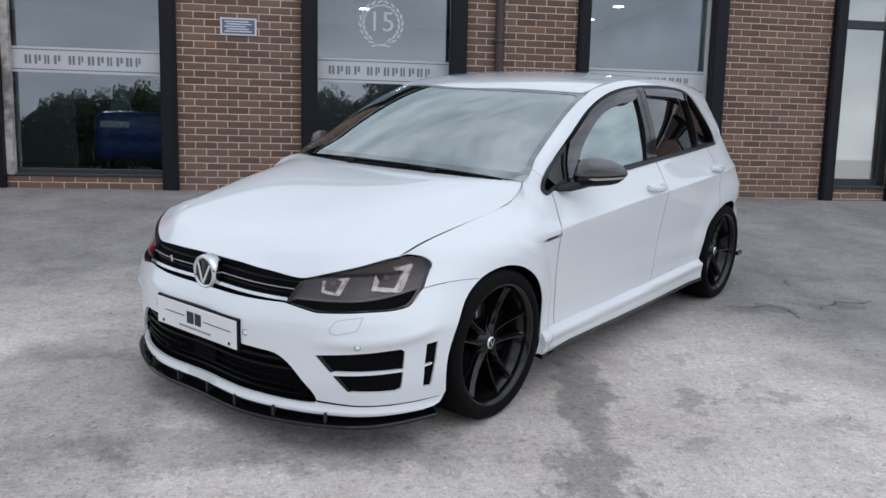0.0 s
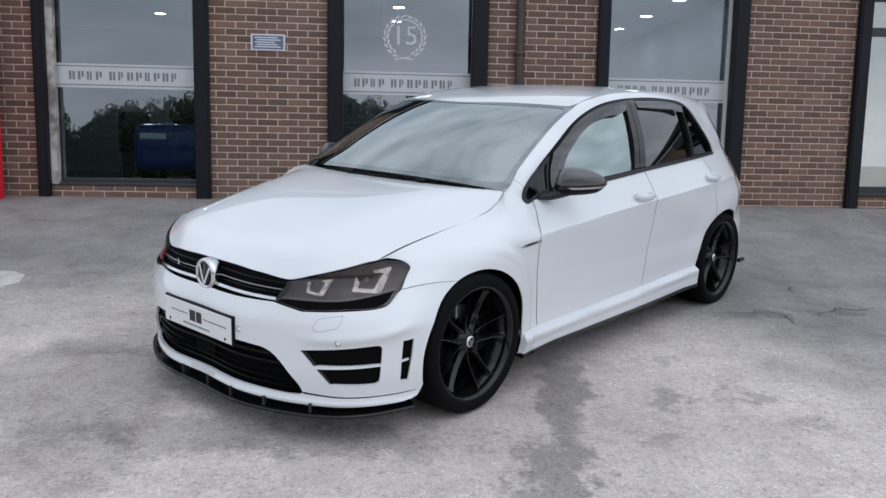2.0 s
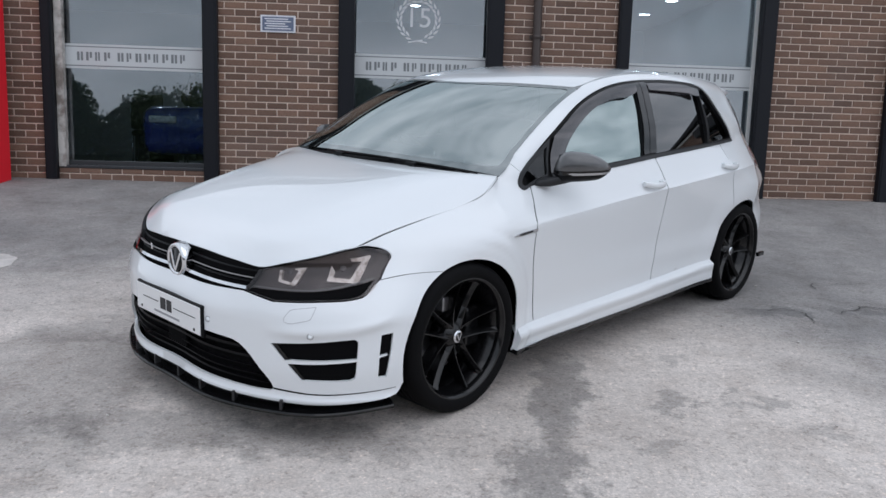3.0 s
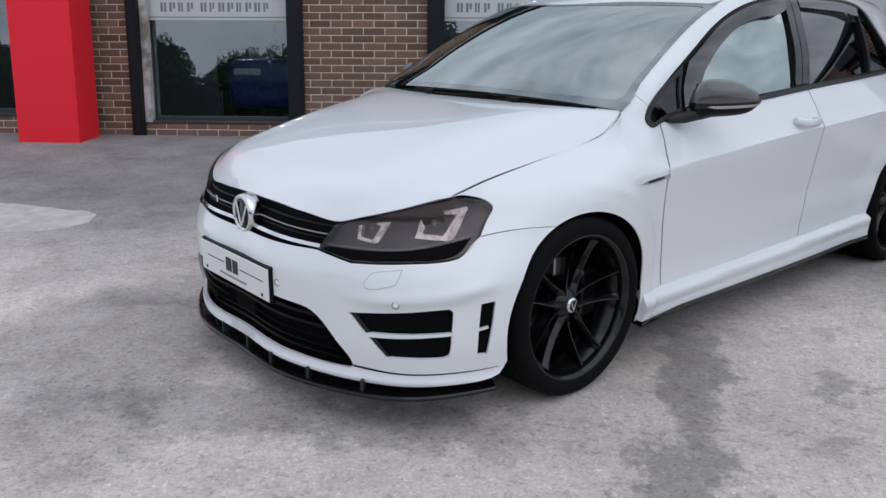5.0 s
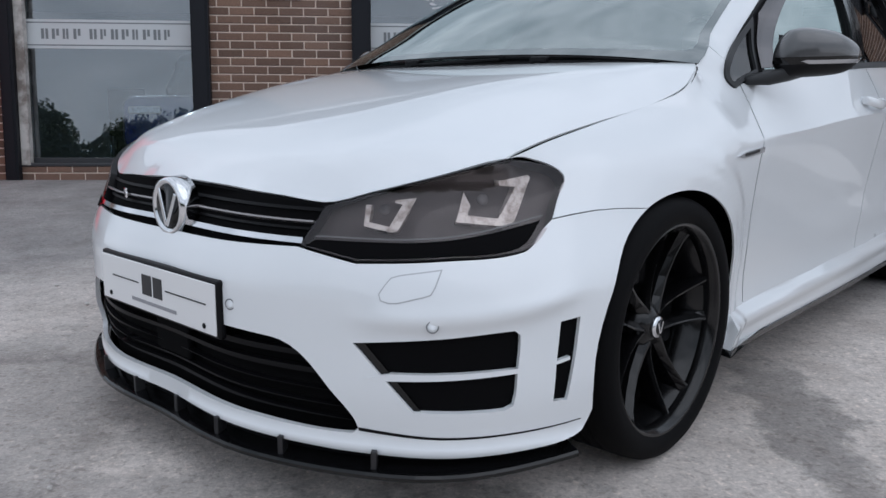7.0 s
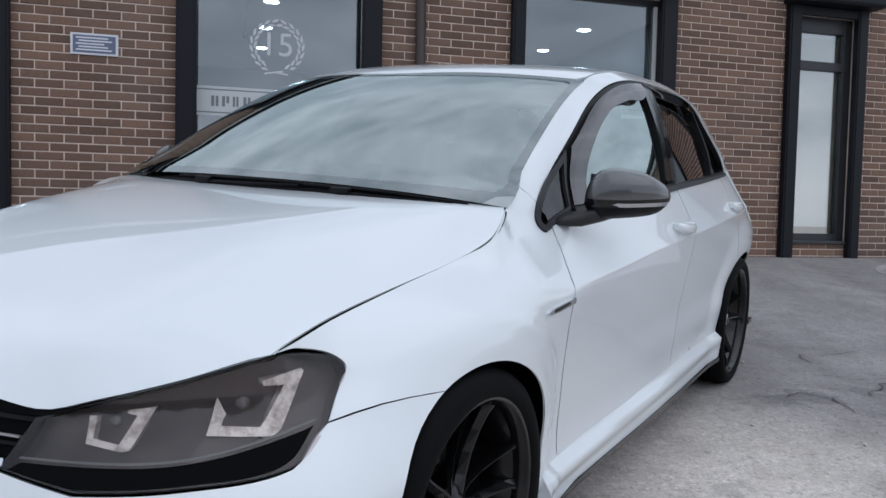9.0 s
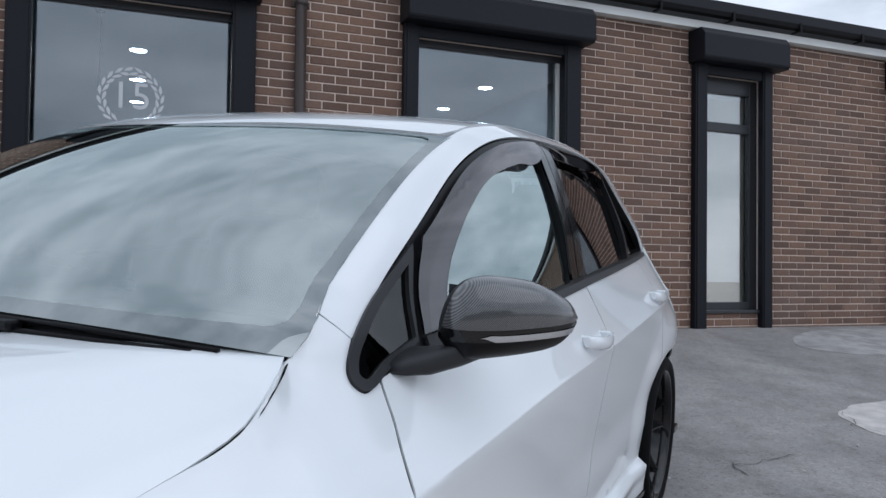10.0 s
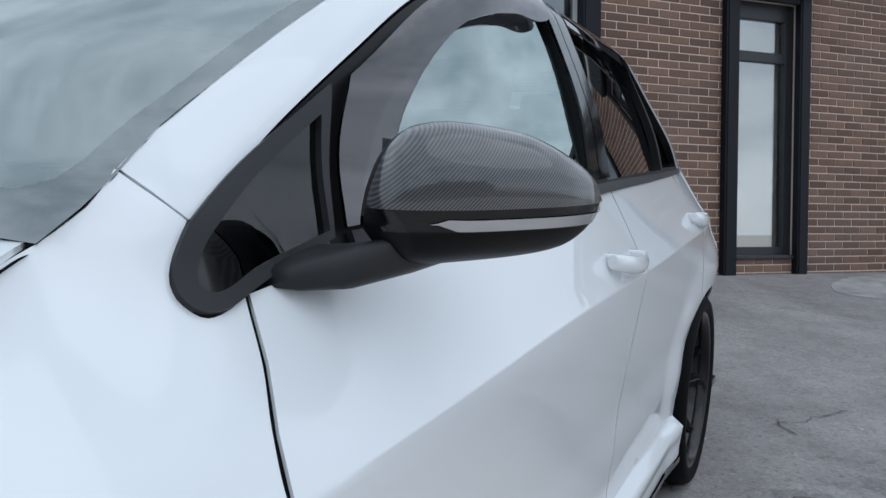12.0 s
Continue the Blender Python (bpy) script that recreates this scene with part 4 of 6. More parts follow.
for d in (-24, -10, 3, 15, 27, -36, 40):
    r = lo(abs(d)) - .004
    part("strut", box(r - .02, r + .006, -.006, .006, .122, .168, .002), M["strut"], splitter, m=pose(0, 0, 0, 0, 0, d))
valance = outline([(-64 * DEG, .115), (64 * DEG, .115), (64 * DEG, .182), (-64 * DEG, .182)], .05)
part("lower_valance", skin(valance, lamp_u, grid=.05, gap=0, flange=0, lift=-.022), M["black_plastic"], splitter)

# ---- grille between the lamps
grille_half = [(0, .558, 1), (15, .560, 1), (29.6, .566), (31.2, .605), (33.0, .642), (20, .651, 1), (10, .657, 1), (0, .660, 1)]
grille_poly = outline(deg_pts(grille_half) + mirrored(deg_pts(grille_half[-2:0:-1])), .03)
grille = part("grille", skin(grille_poly, lamp_u, grid=.04, gap=-.004, flange=0, lift=-.022), M["void"], car)
for z0, z1, w, mat_, lft in ((.6135, .6100, 31.4, "lamp_bar", -.002), (.640, .634, 32.6, "black_plastic", -.016), (.580, .569, 30.2, "chrome", .000), (.603, .598, 31, "black_plastic", -.016)):
    strip = outline([(-w * DEG, z1), (w * DEG, z1), (w * DEG, z0), (-w * DEG, z0)], .05)
    part("grille_bar", skin(strip, lamp_u, grid=.05, gap=0, flange=.014, lift=lft), M[mat_], grille, "bright chrome strip" if mat_ == "chrome" else "")
part("grille_badge", joined(box(-.012, .012, -.003, .003, -.012, .012, .002), box(.014, .020, -.003, .003, -.012, .004, .002)), M["chrome"], grille, "small chrome badge", m=Matrix.Translation(lamp_u(-19 * DEG, .612)) @ pose(0, 0, 0, 0, 0, 90 - 19))
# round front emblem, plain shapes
emb = pose(.786, 0, .605, 0, -6, -90)
emblem = part("front_emblem", lathe([(0, .010), (.052, .010), (.056, .016), (.064, .016), (.068, .004), (.070, -.03), (0, -.03)], 48), M["chrome"], car, "round chrome front emblem", m=emb)
part("emblem_face", lathe([(0, .0125), (.0515, .0125), (.0515, .008), (0, .008)], 40), M["black_gloss"], emblem)
for sx in (1, -1):
    part("emblem_bar", moved(box(-.0055, .0055, .0122, .0170, -.045, .043, .002), pose(sx * .020, 0, -.004, 0, sx * 24, 0)), M["chrome"], emblem)

# ---- plate
plate = part("plate_holder", box(.822, .8405, -.266, .266, .350, .478, .006), M["black_plastic"], car, "black plate holder", m=pose(0, 0, 0))
part("plate_face", box(.841, .8455, -.258, .258, .358, .470, .002), M["plate"], plate, "white show plate with dark bars")
ink = [box(.8456, .8468, -.20, -.07, .4205, .4235), box(.8456, .8468, .055, .225, .4205, .4235)]
for b_ in ink:
    part("plate_print", b_, M["ink"], plate)
for y0, y1 in ((-.052, -.008), (.000, .040)):
    part("plate_print", box(.8456, .8468, y0, y1, .398, .446), M["ink"], plate)
part("plate_print", box(.8456, .8468, -.105, .10, .376, .384), M["print_grey"], plate)
for y in (-.215, .215):
    part("plate_screw", lathe([(0, .003), (.006, .002), (.006, -.004), (0, -.004)], 10), M["black_plastic"], plate, m=pose(.8455, y, .374, 0, 0, -90))

# ---- headlamps
lens_pts = [(29.7, .565), (38.0, .5425), (48, .551, 1), (58.6, .563, 1), (62.6, .602, 1), (65.2, .650, 1), (67.8, .6985, 1), (63.4, .7265, 1), (57.0, .7375), (49, .708, 1), (42.6, .684, 1), (33.0, .643)]
for s in (1, -1):
    g = lambda pts: deg_pts(pts) if s > 0 else mirrored(deg_pts(pts))
    lamp = part("headlamp", skin(outline(g(lens_pts), .015), lamp_u, grid=.03, gap=.001, flange=0, lift=-.032), M["lamp_black"], car, "smoked headlamp with two bright U-shaped light guides")
    rim_in = shrunk(outline(g(lens_pts), .015), .004)
    part("lamp_seal", skin(outline(g(lens_pts), .015), lamp_u, [rim_in], grid=.03, gap=.001, flange=.03, lift=-.001), M["black_plastic"], lamp)
    part("lamp_lens", skin(outline(g(lens_pts), .015), lamp_u, grid=.025, gap=.002, flange=0, lift=.001), M["lamp_lens"], lamp, "smoked clear lens").visible_shadow = False
    skirt_ = outline(g([(30.6, .565), (38.0, .546), (48, .554, 1), (57.8, .567, 1), (61.8, .617), (48.8, .586, 1), (32.3, .580)]), .02)
    part("lamp_shelf", skin(skirt_, lamp_u, grid=.03, gap=.002, flange=.006, lift=.0022), M["void"], lamp, "black lower edge of the lens")
    part("lamp_trim", skin(outline(g([(32.0, .583), (48.8, .588, 1), (62.0, .622), (62.1, .6255), (48.8, .5915, 1), (32.2, .586)]), .02), lamp_u, grid=.03, gap=0, flange=.004, lift=.0024), M["lamp_line"], lamp)

    def guide_u(pts):
        return [(s * d_ * DEG, z_) for d_, z_ in pts]
    for pts_ in ([(38.4, .650), (39.2, .650), (38.9, .619), (41.6, .612), (43.3, .652), (42.3, .655), (42.4, .660), (45.2, .664), (42.7, .605), (41.9, .602), (38.2, .611)],
                 [(51.4, .674), (52.3, .650), (51.9, .633), (56.0, .626), (59.4, .682), (56.6, .684), (56.3, .692), (62.2, .706), (62.5, .700), (61.6, .685), (58.2, .619), (57.2, .612), (50.3, .621)]):
        part("light_guide", skin(outline(guide_u(pts_), .012), lamp_u, grid=.02, gap=0, flange=.02, lift=-.014), M["reflector"], lamp, "pale U-shaped light guide")
    for d_, z_, r_ in ((41.0, .634, .015), (54.2, .652, .018)):
        c = Vector(lamp_u(s * d_ * DEG, z_))
        dirv = Vector((c.x, c.y, 0)).normalized()
        part("projector", lathe([(0, .010), (r_ * .5, .008), (r_ * .85, .001), (r_, -.006), (r_ + .004, -.006), (r_ + .004, -.03), (0, -.03)], 24), M["projector"], lamp, m=Matrix.Translation(c - dirv * .037) @ dirv.to_track_quat("Y", "Z").to_matrix().to_4x4())

# ---- wheels
TYRE_R, RIM_R = .318, .247


def wheel(ax, side_sign):
    w = part("wheel", lathe([(RIM_R - .012, .215), (RIM_R + .002, .232), (RIM_R + .008, .236), (RIM_R + .012, .232), (RIM_R + .006, .212), (RIM_R - .014, .19), (RIM_R - .03, .10), (RIM_R - .03, .04), (RIM_R - .024, .04), (RIM_R - .022, .10), (RIM_R - .006, .19)], 64), M["rim"], car, "gloss black five-spoke alloy wheel")
    w.matrix_basis = pose(ax, side_sign * (.872 - .235), .318, 0, 0, 0 if side_sign > 0 else 180)
    tyre = [(RIM_R + .002, .228), (RIM_R + .012, .238), (RIM_R + .028, .244), (RIM_R + .048, .243), (RIM_R + .060, .234), (TYRE_R - .003, .218), (TYRE_R, .19), (TYRE_R, .172)]
    for k in range(4):
        a = .170 - k * .036
        tyre += [(TYRE_R - .006, a), (TYRE_R - .006, a - .008), (TYRE_R, a - .010), (TYRE_R, a - .034)]
    tyre += [(TYRE_R - .003, .02), (RIM_R + .060, .004), (RIM_R + .03, -.004), (RIM_R + .004, .004)]
    part("tyre", lathe(tyre, 72), M["rubber"], w, "low profile black tyre")
    part("disc", lathe([(.07, .095), (.165, .095), (.168, .092), (.168, .072), (.165, .069), (.07, .069)], 48), M["steel"], w, "steel brake disc")
    part("brake_shield", lathe([(.03, .05), (RIM_R - .036, .05), (RIM_R - .036, .045), (.03, .045)], 40), M["void"], w)
    part("caliper", box(-.20, -.11, .06, .135, -.09, .09, .014), M["black_gloss"], w)
    part("hub", lathe([(0, .186), (.030, .186), (.036, .180), (.050, .172), (.060, .156), (.066, .10), (0, .10)], 40), M["rim"], w)
    part("centre_cap", lathe([(0, .197), (.024, .197), (.028, .193), (.028, .186), (0, .186)], 28), M["chrome"], w, "bright centre cap")
    part("cap_face", lathe([(0, .1985), (.019, .1985), (.019, .1965), (0, .1965)], 24), M["black_gloss"], w)
    for sx in (1, -1):
        part("cap_bar", moved(box(-.002, .002, .1984, .2000, -.015, .015), pose(sx * .0065, 0, -.001, 0, sx * 22, 0)), M["chrome"], w)
    part("caliper_bracket", box(-.005, .050, .10, .145, .10, .165, .008), M["steel"], w, "grey brake caliper bracket")
    for k in range(5):
        base_a = 28.5 + 72 * k
        for e in (-1, 1):
            # one arm of a pair: a deep blade with a bent top edge, splayed where it meets the rim
            bm = bmesh.new()
            rows_ = []
            stations = ((.036, 24, .180, .0125), (.075, 19, .177, .0105), (.125, 14.5, .180, .0085), (.175, 12.6, .190, .0075), (.215, 11.8, .202, .0085), (RIM_R - .006, 11.6, .214, .014))
            for i, (r_, off, h_, wd) in enumerate(stations):
                a_ = radians(base_a + e * off)
                q0, q1 = stations[max(i - 1, 0)], stations[min(i + 1, 5)]
                d0, d1 = radians(base_a + e * q0[1]), radians(base_a + e * q1[1])
                way = Vector((q1[0] * math.cos(d1) - q0[0] * math.cos(d0), q1[0] * math.sin(d1) - q0[0] * math.sin(d0))).normalized()
                tx, tz = -way.y * e, way.x * e
                cx, cz = r_ * math.cos(a_), r_ * math.sin(a_)
                rows_.append([bm.verts.new((cx + tx * q * wd, h_ + hh, cz + tz * q * wd)) for q, hh in ((-1, -.060), (-1, -.016), (.25, -.001), (.75, 0), (1, -.010), (1, -.060))])
            for p_, q_ in zip(rows_, rows_[1:]):
                for i in range(6):
                    bm.faces.new((p_[i], q_[i], q_[(i + 1) % 6], p_[(i + 1) % 6]))
            bm.faces.new(rows_[0])
            bm.faces.new(rows_[-1][::-1])
            bmesh.ops.recalc_face_normals(bm, faces=bm.faces[:])
            part("spoke", bm, M["rim"], w)
        aa = radians(base_a + 36)
        part("wheel_bolt", moved(lathe([(0, .006), (.007, .006), (.009, .003), (.009, -.01), (0, -.01)], 6, smooth=False), pose(.052 * math.cos(aa), .166, .052 * math.sin(aa))), M["rim"], w)
    return w


for ax in (0.0, WB):
    for sg in (1, -1):
        wheel(ax, sg)
        verts, faces = [], []
        steps_ = 26
        for i in range(steps_ + 1):
            a = radians(-14 + 208 * i / steps_)
            for rr, yy in ((.346, .850), (.372, .80), (.372, .42)):
                lx, lz = rr * math.cos(a), .318 + rr * math.sin(a)
                yy = min(yy, side_y(ax + lx, max(lz, .2)) - (.022 if rr < .36 else .035))
                verts.append((ax + lx, sg * yy, lz))
        for i in range(steps_):
            for k in range(2):
                faces.append((i * 3 + k, i * 3 + k + 1, i * 3 + k + 4, i * 3 + k + 3))
        verts_n = len(verts)
        verts.append((ax, sg * .42, .318))
        for i in range(steps_):
            faces.append((i * 3 + 2, (i + 1) * 3 + 2, verts_n))
        part("wheel_liner", mesh_from("liner", verts, faces, True), M["void"], car)
part("underbody", joined(box(-2.25, -.38, -.80, .80, .150, .235), box(-.38, .72, -.44, .44, .145, .235), box(-3.25, -2.25, -.44, .44, .20, .30), box(-2.9, -2.6, -.40, .40, .235, .34)), M["void"], car)

# ---- side windows
def pane_place(x, z):
    """Evenly curved glass of the doors."""
    y = .37368 - .47475 * x - .22123 * x * x + .5671 * z - .42394 * z * z + .01003 * x * z - .03068 * x ** 3
    return (x, y, z)


belt = belt_z
window_all = outline(WIN_TOP + [(x, belt(x) - .002, 1) for x in (-2.4, -2.0, -1.5)] + [(-1.0, belt(-1.0) - .004, 1), (-.62, .908, 1), (-.487, .898, 1), (-.44, .890, 1), (-.418, .904, 1)], .010)
quarter_glass = outline([(-.434, .911, 1), (-.470, .956, 1), (-.669, 1.070), (-.626, .936), (-.52, .914, 1), (-.450, .898, 1)], .01)
front_glass = outline([(-.757, 1.085), (-.80, 1.120, 1), (-.99, 1.222, 1), (-1.20, 1.292, 1), (-1.40, 1.326, 1), (-1.512, 1.336), (-1.47, 1.19, 1), (-1.405, .998), (-1.0, .972), (-.695, .948)], .025)
rear_glass = outline([(-1.655, 1.369), (-1.8, 1.372, 1), (-2.1, 1.367, 1), (-2.28, 1.348), (-2.235, 1.16, 1), (-2.205, 1.034), (-1.8, 1.018), (-1.548, 1.004)], .025)
rear_quarter = outline([(-2.315, 1.338, 1), (-2.435, 1.255, 1), (-2.527, 1.115, 1), (-2.562, 1.050), (-2.24, 1.040), (-2.27, 1.17, 1)], .02)
surround = both_sides("window_surround", window_all, M["black_plastic"], holes=[quarter_glass, front_glass, rear_glass, rear_quarter], lift=-.004, gap=.001, flange=.02)
for pts_, nm, mt in ((quarter_glass, "quarter_window", "quarter"), (front_glass, "front_side_window", "carside"), (rear_glass, "rear_side_window", "privacy"), (rear_quarter, "rear_quarter_window", "privacy")):
    for ob in both_sides(nm, pts_, M[mt], lift=-.0025 if nm == "quarter_window" else -.012, gap=-.003, flange=0, place=side if nm == "quarter_window" else pane_place):
        ob.visible_shadow = False
# raised rubber trim round the quarter window and along the belt
tri_out = outline([(-.4165, .910, 1), (-.4265, .933, 1), (-.455, .962, 1), (-.69, 1.096), (-.628, .938), (-.50, .904, 1), (-.462, .8930, 1), (-.445, .8910, 1), (-.429, .8930, 1), (-.4195, .9005, 1)], .005)
tri_in = outline([(-.4385, .914, 1), (-.472, .951, 1), (-.662, 1.062), (-.624, .945), (-.52, .922, 1), (-.452, .904, 1)], .006)
both_sides("quarter_trim", shrunk(tri_out, -.0025), M["matt_trim"], holes=[tri_in], lift=.006, gap=.001, flange=.014, grid=.02)
belt_strip = outline([(-.66, .921)] + [(x, belt(x) - .003, 1) for x in (-1.0, -1.5, -2.0)] + [(-2.57, 1.027), (-2.575, 1.042), (-2.0, belt(-2.0) + .014, 1), (-1.5, belt(-1.5) + .014, 1), (-1.0, belt(-1.0) + .016, 1), (-.66, .943)], .04)
both_sides("belt_trim", belt_strip, M["matt_trim"], lift=.004, gap=0, flange=.012)
pillar_poly = outline([(-1.412, 1.0), (-1.475, 1.19, 1), (-1.522, 1.362), (-1.583, 1.370), (-1.53, 1.19, 1), (-1.470, 1.003)], .03)
both_sides("pillar_cover", pillar_poly, M["black_gloss"], lift=.003, gap=.001, flange=.01)
pillar_poly2 = outline([(-1.474, 1.003), (-1.534, 1.19, 1), (-1.587, 1.370), (-1.652, 1.372), (-1.60, 1.19, 1), (-1.545, 1.006)], .03)
both_sides("pillar_cover", pillar_poly2, M["black_gloss"], lift=.003, gap=.001, flange=.01)
# smoked wind deflectors
visor_f = outline([(-.648, .945), (-.682, 1.04, 1), (-.725, 1.110), (-.98, 1.246, 1), (-1.20, 1.316, 1), (-1.40, 1.348, 1), (-1.518, 1.357), (-1.505, 1.322, 1), (-1.40, 1.290, 1), (-1.28, 1.282, 1), (-1.08, 1.236, 1), (-.93, 1.165, 1), (-.82, 1.085, 1), (-.765, 1.01, 1), (-.745, .952)], .02)
visor_r = outline([(-1.66, 1.362), (-1.8, 1.366, 1), (-2.1, 1.361, 1), (-2.27, 1.340), (-2.26, 1.302, 1), (-2.1, 1.316, 1), (-1.8, 1.326, 1), (-1.65, 1.330)], .02)
for pp, out_ in ((visor_f, .010), (visor_r, .004)):
    for ob in both_sides("wind_deflector", pp, M["smoke"], "smoked acrylic wind deflector", lift=out_, gap=0, flange=.004, grid=.02):
        ob.visible_shadow = False

# ---- door handles
for x0, z0 in ((-1.31, .862), (-2.262, .902)):
    for sg in (1, -1):
        bm = bmesh.new()
        rings = []
        for t in np.linspace(0, 1, 13):
            x = x0 - .205 * t
            y = side_y(x, z0) + .014 + .020 * math.sin(math.pi * min(1, t * 1.02)) ** .5
            hh = .017 * (1 - .25 * (2 * t - 1) ** 4) * (1 if t < .74 else .96)
            zc = z0 - .012 * t - .006 * math.sin(math.pi * t)
            rings.append([bm.verts.new((x, sg * (y + .009 * math.cos(a)), zc + hh * math.sin(a))) for a in np.linspace(0, 2 * math.pi, 12, endpoint=False)])
        for p_, q_ in zip(rings, rings[1:]):
            for i in range(12):
                bm.faces.new((p_[i], p_[(i + 1) % 12], q_[(i + 1) % 12], q_[i])).smooth = True
        bm.faces.new(rings[0])
        bm.faces.new(rings[-1][::-1])
        bmesh.ops.recalc_face_normals(bm, faces=bm.faces[:])
        h = part("door_handle", bm, M["paint"], car)
        part("handle_foot", box(x0 - .045, x0 - .012, min(sg * .80, sg * (side_y(x0, z0) + .026)), max(sg * .80, sg * (side_y(x0, z0) + .026)), z0 - .014, z0 + .012, .005), M["paint"], h)
        part("handle_foot", box(x0 - .200, x0 - .165, min(sg * .80, sg * (side_y(x0 - .19, z0) + .028)), max(sg * .80, sg * (side_y(x0 - .19, z0) + .028)), z0 - .024, z0 + .008, .005), M["paint"], h)
        cup = outline([(x0 - .04, z0 + .010, 1), (x0 - .10, z0 + .026, 1), (x0 - .165, z0 + .012, 1), (x0 - .16, z0 - .022, 1), (x0 - .10, z0 - .036, 1), (x0 - .05, z0 - .020, 1)], .01)
        part("handle_cup", skin(cup, side, grid=.015, gap=0, flange=0, lift=.0008, flip=True, mirror=sg < 0), M["paint"], h)

# ---- wing badge
badge_poly = outline([(-.262, .716), (-.300, .726, 1), (-.420, .736), (-.424, .722), (-.30, .712, 1)], .02)
both_sides("wing_badge", badge_poly, M["chrome"], "slim chrome wing badge", lift=.005, gap=0, flange=.008, grid=.02)
badge_in = outline([(-.30, .722, 1), (-.385, .731), (-.386, .724), (-.30, .716, 1)], .02)
both_sides("wing_badge_inlay", badge_in, M["black_gloss"], lift=.0062, gap=0, flange=.003, grid=.02)

# ---- door mirrors
A_, B_ = Vector((-.59, .835, 0)), Vector((-.79, 1.003, 0))
U_ = (B_ - A_).normalized()
F_ = Vector((U_.y, -U_.x, 0))       # forwards and outwards
m_top = curve([(0, .966), (.006, .992), (.022, 1.030), (.050, 1.052), (.085, 1.0575), (.15, 1.052), (.215, 1.029), (.245, 1.009), (.262, .987)])
m_low = curve([(0, .956), (.012, .941), (.04, .919), (.10, .922), (.16, .927), (.205, .935), (.245, .960), (.262, .982)])
m_deep = curve([(0, .004), (.01, .026), (.04, .050), (.10, .062), (.17, .056), (.23, .034), (.262, .003)])


def m_line(u):
    return .9735 + .010 * (u / .26) ** 1.5


def mirror_front(u, z):
    a, b = m_low(u), m_top(u)
    t = min(max((z - a) / max(b - a, 1e-4), 0), 1)
    d = m_deep(u) * max(1 - abs(2 * t - 1) ** 2.6, 0) ** .5
    p = A_ + U_ * u + F_ * d
    return Vector((p.x, p.y, z))


def strip_mesh(fn, z_low, z_high, nu=40, nv=14, out=0.0):
    verts, faces = [], []
    for i in range(nu + 1):
        u = .262 * (0.5 - 0.5 * math.cos(math.pi * i / nu))
        for j in range(nv + 1):
            t = 0.5 - 0.5 * math.cos(math.pi * j / nv)
            p = fn(u, z_low(u) + (z_high(u) - z_low(u)) * t) + F_ * out
            verts.append(p)
    for i in range(nu):
        for j in range(nv):
            a = i * (nv + 1) + j
            faces.append((a, a + nv + 1, a + nv + 2, a + 1))
    return verts, faces


